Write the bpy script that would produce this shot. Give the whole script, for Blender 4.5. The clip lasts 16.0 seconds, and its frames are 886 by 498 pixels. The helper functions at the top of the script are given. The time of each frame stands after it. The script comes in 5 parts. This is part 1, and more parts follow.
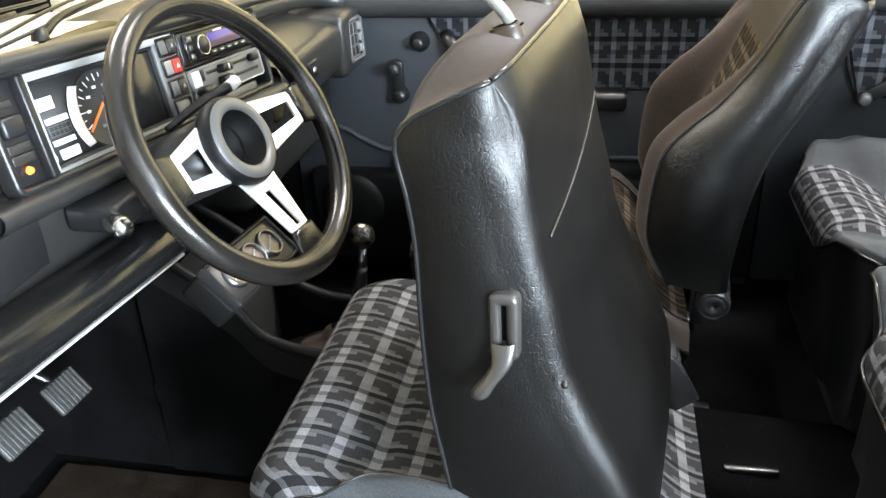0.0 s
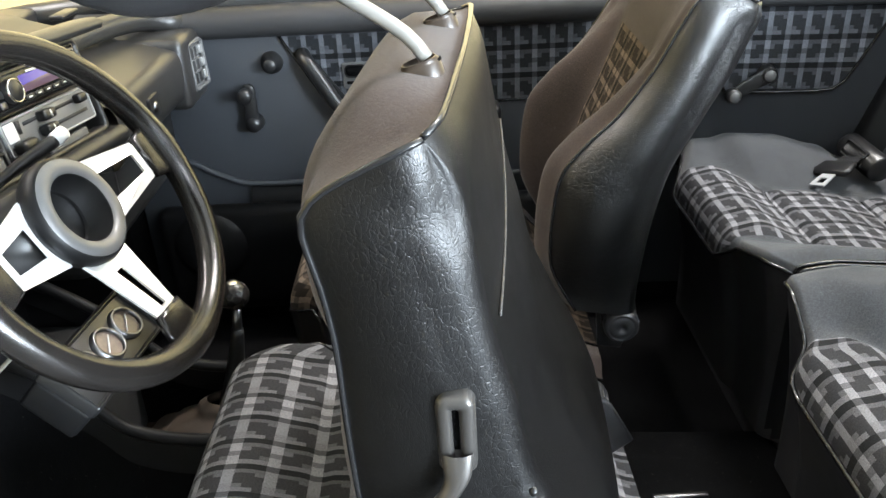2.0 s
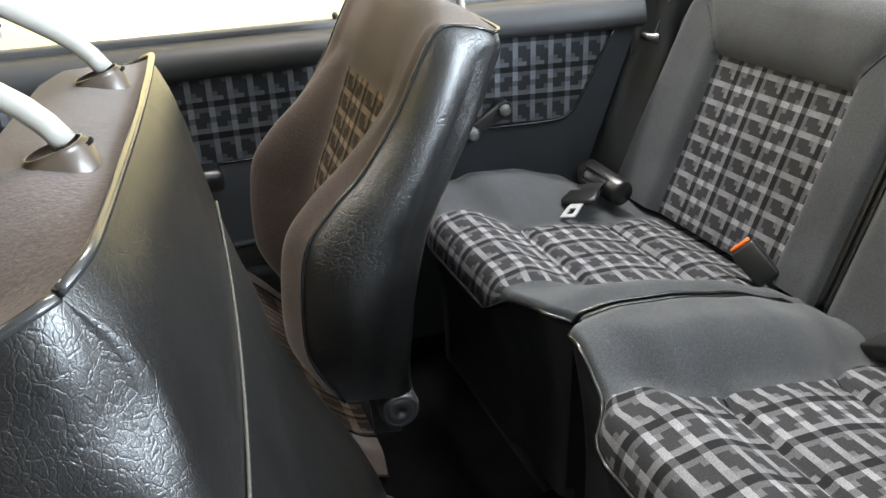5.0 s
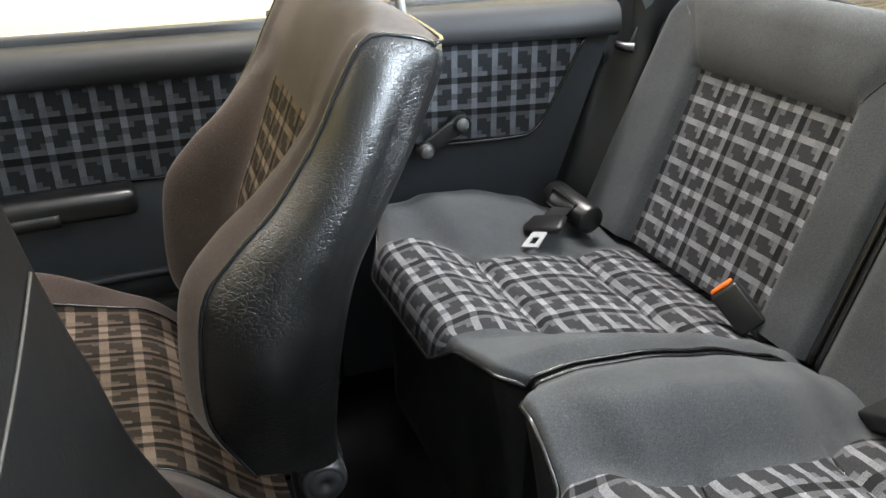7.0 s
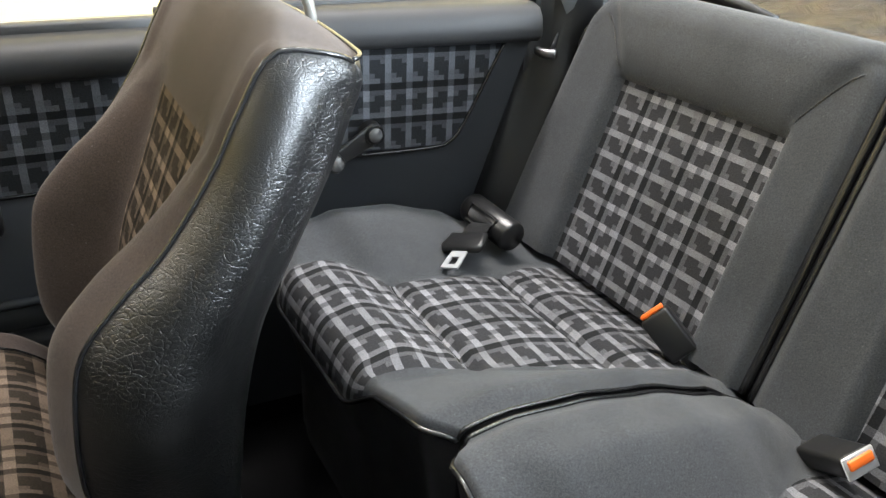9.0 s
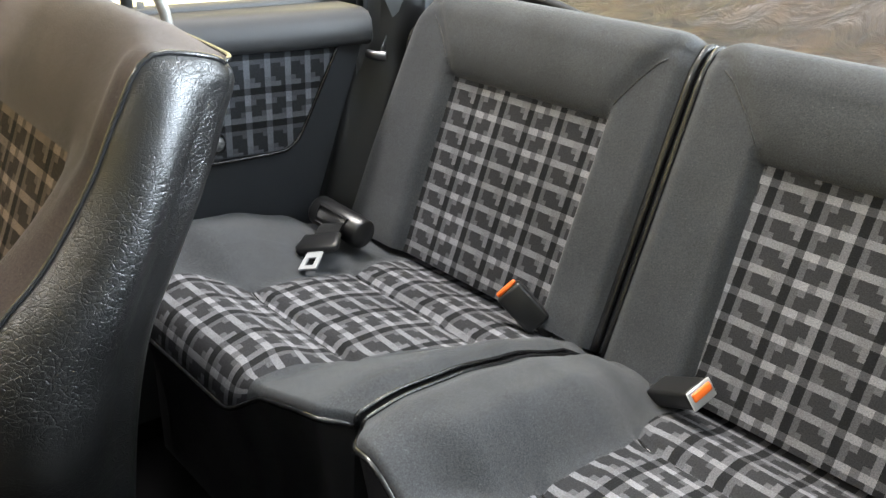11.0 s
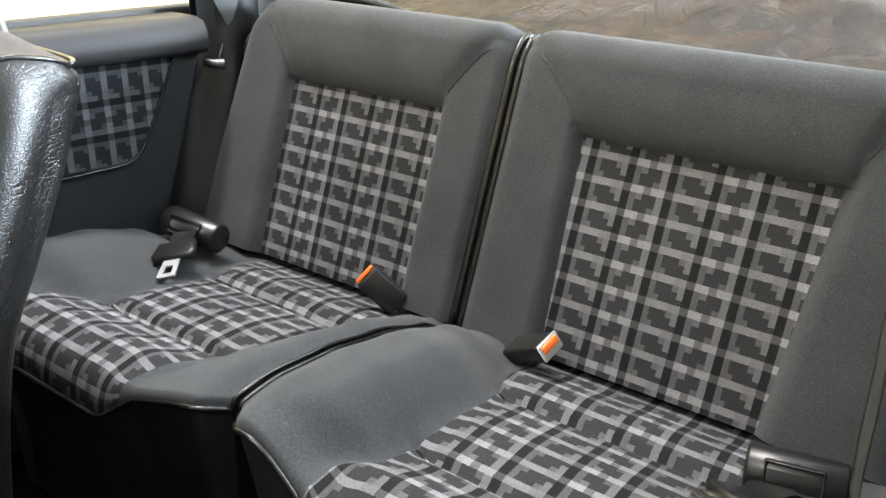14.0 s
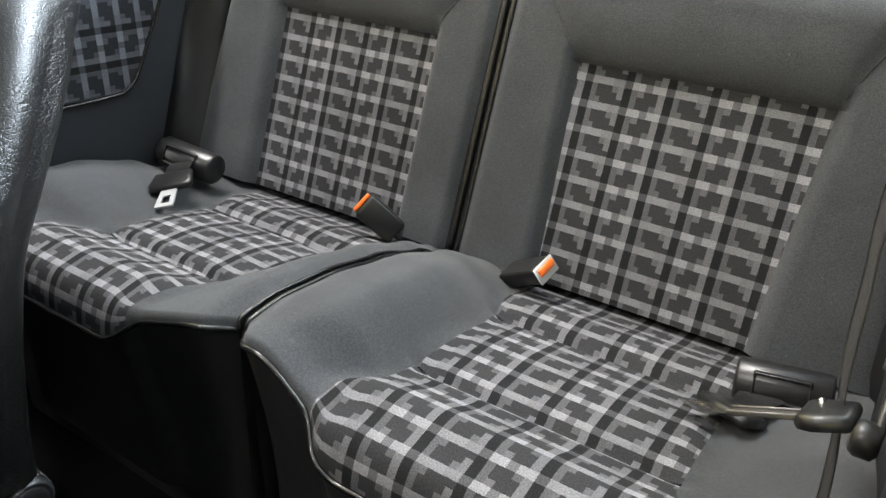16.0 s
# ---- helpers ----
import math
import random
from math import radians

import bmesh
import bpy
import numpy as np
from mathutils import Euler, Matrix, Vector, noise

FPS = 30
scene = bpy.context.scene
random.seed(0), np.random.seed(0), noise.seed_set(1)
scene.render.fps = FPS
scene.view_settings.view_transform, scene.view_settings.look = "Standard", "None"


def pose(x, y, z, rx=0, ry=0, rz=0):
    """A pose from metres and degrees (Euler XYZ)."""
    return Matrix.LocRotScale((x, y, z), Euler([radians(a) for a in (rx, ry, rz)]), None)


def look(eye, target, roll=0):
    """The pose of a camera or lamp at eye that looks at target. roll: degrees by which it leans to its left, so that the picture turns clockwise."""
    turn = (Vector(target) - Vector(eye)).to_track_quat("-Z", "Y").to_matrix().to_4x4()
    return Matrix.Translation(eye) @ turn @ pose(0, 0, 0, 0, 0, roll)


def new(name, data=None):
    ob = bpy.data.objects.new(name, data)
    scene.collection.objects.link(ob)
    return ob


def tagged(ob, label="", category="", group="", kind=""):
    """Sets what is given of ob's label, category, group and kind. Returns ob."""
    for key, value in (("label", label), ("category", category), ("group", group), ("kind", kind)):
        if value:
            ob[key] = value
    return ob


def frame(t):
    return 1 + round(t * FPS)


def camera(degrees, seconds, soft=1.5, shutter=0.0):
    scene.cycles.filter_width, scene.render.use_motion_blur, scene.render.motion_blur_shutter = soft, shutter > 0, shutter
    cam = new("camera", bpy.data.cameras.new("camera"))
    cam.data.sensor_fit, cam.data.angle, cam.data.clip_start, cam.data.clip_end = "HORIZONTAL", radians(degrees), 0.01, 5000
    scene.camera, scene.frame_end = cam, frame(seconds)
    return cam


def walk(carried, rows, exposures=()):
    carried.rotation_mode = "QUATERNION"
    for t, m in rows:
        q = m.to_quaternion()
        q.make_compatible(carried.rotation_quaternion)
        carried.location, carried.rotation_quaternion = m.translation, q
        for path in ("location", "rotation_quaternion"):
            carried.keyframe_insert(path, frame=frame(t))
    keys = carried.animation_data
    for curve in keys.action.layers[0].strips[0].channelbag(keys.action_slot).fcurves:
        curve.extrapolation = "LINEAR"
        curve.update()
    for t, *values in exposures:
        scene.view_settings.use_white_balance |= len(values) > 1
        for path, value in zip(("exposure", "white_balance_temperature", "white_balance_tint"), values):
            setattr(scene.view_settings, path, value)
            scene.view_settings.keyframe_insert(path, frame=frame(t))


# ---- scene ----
cam = camera(58.0, 16.0)
PATH = [
    (0, (0.055, -1.094, 0.987), (-0.315, 0.645, 0.07), -2.5),
    (0.5, (0.056, -1.057, 0.983), (-0.296, 0.681, 0.06), -3.1),
    (1, (0.034, -1.019, 0.981), (-0.233, 0.733, 0.054), -3.2),
    (1.5, (0.009, -0.983, 0.985), (-0.145, 0.778, 0.049), -3.0),
    (2, (-0.019, -0.95, 0.982), (-0.022, 0.822, 0.054), -2.8),
    (2.5, (-0.04, -0.916, 0.976), (0.109, 0.856, 0.062), -2.6),
    (3, (-0.065, -0.881, 0.965), (0.264, 0.88, 0.075), -2.1),
    (3.5, (-0.067, -0.849, 0.954), (0.39, 0.894, 0.086), -2.2),
    (4, (-0.049, -0.823, 0.947), (0.497, 0.9, 0.091), -2.5),
    (4.5, (-0.019, -0.793, 0.945), (0.58, 0.912, 0.089), -2.8),
    (7, (0.115, -0.618, 0.923), (0.789, 1.054, 0.057), -0.5),
    (7.5, (0.137, -0.584, 0.928), (0.817, 1.079, 0.049), -0.2),
    (8, (0.152, -0.557, 0.928), (0.863, 1.09, 0.044), 0.5),
    (8.5, (0.151, -0.532, 0.927), (0.933, 1.081, 0.04), 1.5),
    (9, (0.141, -0.513, 0.926), (1.03, 1.043, 0.039), 2.4),
    (9.2, (0.136, -0.508, 0.925), (1.072, 1.021, 0.038), 2.6),
    (11.5, (0.048, -0.521, 0.918), (1.38, 0.722, 0.092), 2.8),
    (12, (0.036, -0.536, 0.916), (1.422, 0.658, 0.108), 2.6),
    (12.5, (0.027, -0.547, 0.915), (1.458, 0.602, 0.119), 2.5),
    (13, (0.022, -0.555, 0.915), (1.49, 0.549, 0.125), 2.2),
    (13.5, (0.015, -0.558, 0.915), (1.512, 0.506, 0.123), 2.2),
    (14, (0.011, -0.561, 0.912), (1.524, 0.472, 0.108), 2.0),
    (14.5, (0.004, -0.56, 0.908), (1.524, 0.446, 0.084), 2.0),
    (15, (-0.004, -0.559, 0.9), (1.513, 0.427, 0.048), 2.0),
    (15.5, (-0.011, -0.562, 0.898), (1.492, 0.413, 0.009), 2.0),
    (16, (-0.016, -0.564, 0.896), (1.466, 0.405, -0.034), 2.1),
]
walk(cam, [(t, look(eye, target, roll)) for t, eye, target, roll in PATH])

# ---- world, lights ----
# x runs to the car's rear, y to its passenger side, z up from the cabin floor
world = bpy.data.worlds.new("garage_air")
scene.world = world
world.use_nodes = True
world.node_tree.nodes["Background"].inputs[0].default_value = (0.85, 0.93, 1.0, 1)
world.node_tree.nodes["Background"].inputs[1].default_value = 0.08
scene.view_settings.exposure = 0.0


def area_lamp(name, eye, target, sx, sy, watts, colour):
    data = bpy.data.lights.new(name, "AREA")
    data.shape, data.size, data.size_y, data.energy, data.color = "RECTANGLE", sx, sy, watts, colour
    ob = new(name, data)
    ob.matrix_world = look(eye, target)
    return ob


# unseen daylight fill, added; its opening in wall_west is assumed
area_lamp("west_daylight_fill", (4.0, -4.3, 1.40), (0.8, 0.0, 0.7), 1.8, 1.8, 1520, (0.765, 0.885, 1.0))
# unseen daylight fill added behind the car, in an assumed opening
area_lamp("south_daylight_fill", (4.9, -1.9, 1.25), (0.0, -0.2, 0.9), 2.6, 2.2, 430, (0.82, 0.92, 1.0))
# added fill lamps under the ceiling, unseen and without fixtures
area_lamp("ceiling_fill", (2.3, -1.6, 2.86), (0.6, -0.4, 0.5), 1.0, 0.35, 50, (0.94, 0.97, 1.0))
area_lamp("ceiling_fill", (0.9, 0.75, 2.86), (0.9, 0.75, 0.3), 1.3, 0.20, 124, (1.0, 0.955, 0.925))
area_lamp("ceiling_fill", (-2.0, 0.6, 2.86), (-1.6, 0.5, 0), 1.3, 0.20, 88, (1.0, 0.96, 0.93))


# ---- materials ----
class Nodes:
    """A short way to wire a node material."""

    def __init__(self, name, rough=0.6, metal=0.0, spec=0.5):
        self.mat = bpy.data.materials.new(name)
        self.mat.use_nodes = True
        self.t = self.mat.node_tree
        self.b = self.t.nodes["Principled BSDF"]
        self.b.inputs["Roughness"].default_value = rough
        self.b.inputs["Metallic"].default_value = metal
        self.b.inputs["Specular IOR Level"].default_value = spec

    def node(self, kind, **inputs):
        n = self.t.nodes.new(kind)
        for k, v in inputs.items():
            self.put(n.inputs[k.replace("_", " ")], v)
        return n

    def put(self, socket, v):
        if isinstance(v, bpy.types.NodeSocket):
            self.t.links.new(v, socket)
        else:
            socket.default_value = v

    def math(self, op, a, b=0.0, c=0.0):
        n = self.t.nodes.new("ShaderNodeMath")
        n.operation = op
        for s, v in zip(n.inputs, (a, b, c)):
            self.put(s, v)
        return n.outputs[0]

    def coords(self, kind="Object"):
        return self.t.nodes.new("ShaderNodeTexCoord").outputs[kind]

    def noise(self, scale, detail=4.0, rough=0.55, vec=None, distortion=0.0):
        n = self.node("ShaderNodeTexNoise", Scale=scale, Detail=detail, Roughness=rough, Distortion=distortion)
        self.t.links.new(vec if vec is not None else self.coords(), n.inputs["Vector"])
        return n.outputs["Fac"]

    def ramp(self, fac, stops, constant=False):
        n = self.t.nodes.new("ShaderNodeValToRGB")
        if constant:
            n.color_ramp.interpolation = "CONSTANT"
        e = n.color_ramp.elements
        while len(e) < len(stops):
            e.new(0.5)
        for el, (p, c) in zip(e, stops):
            el.position = p
            el.color = (*c, 1) if isinstance(c, tuple) else (c, c, c, 1)
        self.put(n.inputs[0], fac)
        return n.outputs[0]

    def mix(self, fac, a, b, blend="MIX"):
        n = self.t.nodes.new("ShaderNodeMix")
        n.data_type, n.blend_type = "RGBA", blend
        for i, v in ((0, fac), (6, a), (7, b)):
            if isinstance(v, tuple) and len(v) == 3:
                v = (*v, 1)
            self.put(n.inputs[i], v)
        return n.outputs[2]

    def base(self, v):
        self.put(self.b.inputs["Base Color"], v if not isinstance(v, tuple) or len(v) == 4 else (*v, 1))
        return self

    def rough(self, v):
        self.put(self.b.inputs["Roughness"], v)
        return self

    def bump(self, height, strength=0.3, distance=0.002):
        n = self.node("ShaderNodeBump", Strength=strength, Distance=distance, Height=height)
        prev = self.b.inputs["Normal"].links
        if prev:
            self.t.links.new(prev[0].from_socket, n.inputs["Normal"])
        self.t.links.new(n.outputs[0], self.b.inputs["Normal"])
        return self


def plain(name, colour, rough, metal=0.0, grain=260, depth=0.15, spread=0.18, spec=0.5):
    """A surface of one colour with grain, faint blotches and uneven gloss."""
    n = Nodes(name, rough, metal, spec)
    blot = n.noise(7, 5)
    fine = n.noise(grain, 3)
    dark = tuple(c * (1 - spread) for c in colour)
    light = tuple(min(1, c * (1 + spread)) for c in colour)
    n.base(n.mix(n.math("MULTIPLY_ADD", fine, 0.4, n.math("MULTIPLY", blot, 0.6)), dark, light))
    n.rough(n.math("MULTIPLY_ADD", n.math("SUBTRACT", blot, 0.5), 0.25, rough))
    if depth:
        n.bump(fine, depth, 0.0006)
    return n.mat


def vinyl(name, colour, rough, wrinkle=0.5, stretch=(1, 1, 1), grain=230.0, spec=0.5):
    """Old upholstery vinyl: fine pebbling, soft leathery wrinkles that come and go, a few longer creases."""
    n = Nodes(name, rough, spec=spec)

    def warped(scale, amount):
        """Coordinates shaken by a noise and stretched."""
        wob = n.node("ShaderNodeTexNoise", Scale=scale, Detail=3.0)
        n.t.links.new(n.coords(), wob.inputs["Vector"])
        size = n.node("ShaderNodeVectorMath")
        size.operation = "SCALE"
        size.inputs["Scale"].default_value = amount
        n.t.links.new(wob.outputs["Color"], size.inputs[0])
        add = n.node("ShaderNodeVectorMath")
        add.operation = "ADD"
        n.t.links.new(n.coords(), add.inputs[0])
        n.t.links.new(size.outputs[0], add.inputs[1])
        mul = n.node("ShaderNodeVectorMath")
        mul.operation = "MULTIPLY"
        n.t.links.new(add.outputs[0], mul.inputs[0])
        mul.inputs[1].default_value = stretch
        return mul.outputs[0]

    def cells(scale, vec, low, high):
        """Cracked leather: 0 along the joints of warped cells, 1 inside them."""
        v = n.node("ShaderNodeTexVoronoi", Scale=scale, Randomness=1.0)
        v.feature = "DISTANCE_TO_EDGE"
        n.t.links.new(vec, v.inputs["Vector"])
        return n.ramp(v.outputs["Distance"], [(low, 0.0), (high, 1.0)])

    fine = warped(55.0, 0.012)
    wide = warped(14.0, 0.05)
    where = n.ramp(n.noise(8, 3), [(0.34, 0.0), (0.60, 1.0)])
    blot = n.noise(5, 5)
    n.base(n.mix(blot, tuple(c * 0.75 for c in colour), tuple(c * 1.25 for c in colour)))
    n.rough(n.math("MULTIPLY_ADD", n.math("SUBTRACT", n.noise(14, 4), 0.5), 0.22, rough))
    n.bump(n.noise(grain * 5.0, 3, 0.6), 0.20, 0.0004)
    n.bump(cells(grain * 1.30, fine, 0.0, 0.16), wrinkle * 0.40, 0.0006)
    n.bump(n.math("MULTIPLY_ADD", n.math("SUBTRACT", cells(grain * 0.46, fine, 0.0, 0.08), 1.0), where, 1.0), wrinkle * 0.75, 0.0009)
    n.bump(n.math("MULTIPLY_ADD", n.math("SUBTRACT", cells(grain * 0.20, wide, 0.0, 0.035), 1.0), where, 1.0), wrinkle * 0.55, 0.0012)
    n.bump(n.noise(11, 3), wrinkle * 0.22, 0.008)
    return n.mat


def cloth(name, colour, scale=520):
    """Napped woven cloth with faint blotches and lint."""
    n = Nodes(name, 0.95, spec=0.15)
    fine = n.noise(scale, 4, 0.7)
    blot = n.noise(8, 5)
    lint = n.ramp(n.noise(260, 1), [(0.74, 0.0), (0.80, 1.0)])
    c = n.mix(n.ramp(fine, [(0.28, 0.0), (0.72, 1.0)]), tuple(v * 0.55 for v in colour), tuple(v * 1.4 for v in colour))
    c = n.mix(1.0, c, n.ramp(blot, [(0.3, 0.80), (0.7, 1.15)]), "MULTIPLY")
    n.base(n.mix(n.math("MULTIPLY", lint, 0.11), c, (0.3, 0.3, 0.3)))
    n.bump(fine, 0.6, 0.0010)
    n.bump(n.noise(16, 3), 0.25, 0.004)
    n.b.inputs["Sheen Weight"].default_value = 0.12
    n.b.inputs["Sheen Roughness"].default_value = 0.5
    return n.mat


def plaid(name, tint=(1, 1, 1), gain=1.0):
    """Woven plaid: pale bands across dark stripes, with stepped blocks between; the UV map is in metres."""
    n = Nodes(name, 0.95, spec=0.15)
    shake = n.node("ShaderNodeTexNoise", Scale=420.0, Detail=2.0)
    n.t.links.new(n.coords("UV"), shake.inputs["Vector"])
    off = n.node("ShaderNodeVectorMath", Vector=shake.outputs["Color"])
    off.operation = "MULTIPLY_ADD"
    off.inputs[1].default_value = (0.0016, 0.0016, 0)
    n.t.links.new(n.coords("UV"), off.inputs[2])
    uv = n.node("ShaderNodeSeparateXYZ")
    n.t.links.new(off.outputs[0], uv.inputs[0])
    u = n.math("FRACT", n.math("MULTIPLY", uv.outputs[0], 1 / 0.110))
    v = n.math("FRACT", n.math("MULTIPLY", uv.outputs[1], 1 / 0.0347))
    # gain, with tint, puts each copy's light or shade into its colour
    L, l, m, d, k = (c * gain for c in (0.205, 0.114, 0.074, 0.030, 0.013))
    cols = (0, 0.08, 0.16, 0.25, 0.325, 0.40, 0.50, 0.57, 0.64, 0.77, 0.83, 0.895)
    rows = {
        "band": (L, L * 0.95, L * 0.50, L * 1.08, L, m * 0.85, L * 0.70, L * 0.68, L * 0.80, L * 0.78, L * 0.74, m * 0.75),
        "upper": (l, d, d, l * 0.85, m, k, l, l * 0.75, d, d, m, k),
        "middle": (l, d, d, d, m, k, l, d, d, d, m, k),
        "lower": (l, m, d, d, m, k, d, d, d, m * 1.1, m, k),
    }
    tone = {key: n.ramp(u, list(zip(cols, vals)), True) for key, vals in rows.items()}
    c = n.mix(n.math("GREATER_THAN", v, 0.29), tone["band"], tone["upper"])
    c = n.mix(n.math("GREATER_THAN", v, 0.53), c, tone["middle"])
    c = n.mix(n.math("GREATER_THAN", v, 0.78), c, tone["lower"])
    weave = n.noise(620, 3, vec=n.coords("UV"))
    c = n.mix(1.0, c, n.ramp(weave, [(0.25, 0.55), (0.75, 1.45)]), "MULTIPLY")
    c = n.mix(1.0, c, n.ramp(n.noise(6, 4), [(0.3, 0.85), (0.7, 1.1)]), "MULTIPLY")
    n.base(n.mix(1.0, c, tint, "MULTIPLY"))
    n.bump(weave, 0.5, 0.0008)
    return n.mat


def carpet(name, colour):
    """Looped car carpet, matted in patches, with crumbs of lint and dust."""
    n = Nodes(name, 0.95, spec=0.05)
    loops = n.noise(620, 3, 0.7)
    matted = n.noise(9, 5, 0.6, distortion=0.6)
    crumbs = n.ramp(n.noise(210, 1), [(0.735, 0.0), (0.765, 1.0)])
    dust = n.ramp(n.noise(5, 4), [(0.45, 0.0), (0.70, 1.0)])
    c = n.mix(n.ramp(loops, [(0.30, 0.0), (0.70, 1.0)]), tuple(v * 0.35 for v in colour), tuple(v * 1.7 for v in colour))
    c = n.mix(1.0, c, n.ramp(matted, [(0.3, 0.55), (0.7, 1.4)]), "MULTIPLY")
    n.base(n.mix(n.math("MULTIPLY", crumbs, n.math("MULTIPLY_ADD", dust, 0.5, 0.15)), c, (0.10, 0.092, 0.080)))
    n.bump(loops, 0.9, 0.002)
    n.bump(matted, 0.4, 0.010)
    return n.mat


def aged_leather(name, dark, light):
    """Brown leathercloth with warm golden sheen painted into its colour in patches, and creases at two sizes."""
    n = Nodes(name, 0.42, spec=0.35)
    gold_sheen = n.noise(5.5, 6, 0.62, distortion=1.4)
    streak = n.noise(16, 5, 0.6, distortion=0.8)
    # golden patches: the warm sheen is put into the base colour
    c = n.mix(n.ramp(gold_sheen, [(0.36, 0.0), (0.66, 1.0)]), dark, light)
    n.base(n.mix(1.0, c, n.ramp(streak, [(0.30, 0.55), (0.70, 1.30)]), "MULTIPLY"))
    n.rough(n.math("MULTIPLY_ADD", n.math("SUBTRACT", streak, 0.5), 0.4, 0.42))
    n.bump(n.noise(420, 3), 0.25, 0.0006)
    n.bump(n.noise(13, 5, 0.6, distortion=2.0), 0.6, 0.010)
    return n.mat


M = {
    "hood": aged_leather("hood_leathercloth", (0.0060, 0.0042, 0.0031), (0.036, 0.020, 0.009)),
    "vinyl": vinyl("black_vinyl", (0.0036, 0.0034, 0.0034), 0.33, 0.26, (1.2, 1.2, 0.65), 420.0, 0.40),
    "vinyl_creased": vinyl("creased_black_vinyl", (0.0036, 0.0036, 0.0037), 0.33, 0.55, (0.8, 0.8, 1.35), 300.0, 0.70),
    "vinyl_soft": vinyl("bench_vinyl", (0.016, 0.016, 0.017), 0.40, 0.12),
    "lining": plain("grey_lining_vinyl", (0.075, 0.080, 0.086), 0.6, grain=300, depth=0.3),
    "cloth": cloth("grey_cloth", (0.0455, 0.0485, 0.0525)),
    # darker, browner copy of the grey cloth; warm wall bounce put into it
    "cloth_front": cloth("warm_dimmed_cloth", (0.047, 0.035, 0.030)),
    "plaid": plaid("plaid_cloth", (0.985, 0.985, 1.05), 1.0),
    # same plaid, with warm bounce and shade put into tint and gain
    "plaid_warm_dim": plaid("warm_dimmed_plaid", (1.24, 0.94, 0.72), 0.55),
    # same plaid, dimmed: the shade along the door is in its colour
    "plaid_door_dim": plaid("shade_dimmed_plaid", (0.92, 0.97, 1.08), 0.60),
    "webbing": cloth("belt_webbing", (0.022, 0.022, 0.023), 1500),
    "panel": plain("door_panel_vinyl", (0.036, 0.040, 0.046), 0.55, grain=420, depth=0.3),
    "pad": plain("belt_pad_vinyl", (0.022, 0.022, 0.023), 0.55, grain=420, depth=0.3, spec=0.3),
    "plastic": plain("black_plastic", (0.012, 0.012, 0.0125), 0.33, grain=500, depth=0.1),
    "dash": plain("dash_plastic", (0.021, 0.0205, 0.020), 0.36, grain=450, depth=0.25),
    "rim": plain("wheel_rim_plastic", (0.013, 0.0115, 0.0105), 0.19, grain=900, depth=0.22),
    "trim": plain("moulded_trim", (0.008, 0.008, 0.0085), 0.38, grain=350, depth=0.08, spec=0.45),
    "rubber": plain("rubber", (0.02, 0.02, 0.02), 0.6),
    "carpet": carpet("black_carpet", (0.0042, 0.0042, 0.0045)),
    "carpet_brown": carpet("worn_carpet", (0.022, 0.016, 0.012)),
    "alloy": plain("brushed_alloy", (0.86, 0.86, 0.86), 0.45, 0.55, depth=0.05, spread=0.05),
    "steel": plain("steel", (0.62, 0.60, 0.57), 0.25, 1.0, depth=0.03, spread=0.08),
    "gun": plain("dark_metal", (0.22, 0.22, 0.23), 0.3, 1.0, depth=0.05),
    "gun_black": plain("dark_steel", (0.055, 0.056, 0.06), 0.33, 0.6, depth=0.05),
    "lever": plain("worn_lever_metal", (0.085, 0.080, 0.075), 0.32, 0.6, depth=0.05),
    "silver": plain("silver_paint", (0.42, 0.43, 0.44), 0.35, 0.3, depth=0.03, spread=0.05),
    "bronze": plain("bronzed_socket", (0.036, 0.026, 0.019), 0.36, 0.1, depth=0.05),
    "ring": plain("brushed_grey_ring", (0.13, 0.13, 0.13), 0.4, 0.2, depth=0.05, spread=0.1),
    "mid_grey": plain("mid_grey_plastic", (0.085, 0.085, 0.085), 0.4, depth=0.05, spread=0.06),
    # darker copy of the black plastic, with the footwell's shade in its colour
    "console": plain("shade_darkened_plastic", (0.0065, 0.0065, 0.0068), 0.5, grain=400, depth=0.1, spec=0.18),
    "satin": plain("satin_dash_vinyl", (0.008, 0.008, 0.0083), 0.20, grain=700, depth=0.05),
    "face_grey": plain("panel_grey_plastic", (0.15, 0.15, 0.148), 0.38, depth=0.05, spread=0.06),
    "grey": plain("grey_plastic", (0.20, 0.20, 0.195), 0.4, depth=0.05, spread=0.06),
    "post": plain("post_paint", (0.17, 0.163, 0.148), 0.32, depth=0.03, spread=0.06),
    "white": plain("white_plastic", (0.75, 0.75, 0.74), 0.45, depth=0.0, spread=0.04),
    "orange": plain("orange_plastic", (0.85, 0.16, 0.02), 0.4, depth=0.0, spread=0.05),
    "red": plain("red_plastic", (0.5, 0.03, 0.02), 0.4, depth=0.0, spread=0.05),
    "piping": plain("piping_vinyl", (0.011, 0.011, 0.0115), 0.22, depth=0.05),
    "pocket_piping": plain("pocket_piping", (0.022, 0.021, 0.019), 0.6, depth=0.05),
    "wall": plain("cream_wall", (0.80, 0.64, 0.33), 0.8, grain=60, depth=0.2, spread=0.03),
    # for the unseen walls; darkened to weaken their reflection in the vinyl
    "pale": plain("grey_wall", (0.42, 0.43, 0.44), 0.85, grain=60, depth=0.2, spread=0.03),
    "ceiling": plain("white_ceiling", (0.78, 0.78, 0.78), 0.9, grain=60, depth=0.1, spread=0.03),
    # unseen floor, kept dark to cut its bounce onto the driver seat
    "concrete": plain("concrete_floor", (0.062, 0.061, 0.060), 0.7, grain=40, depth=0.2),
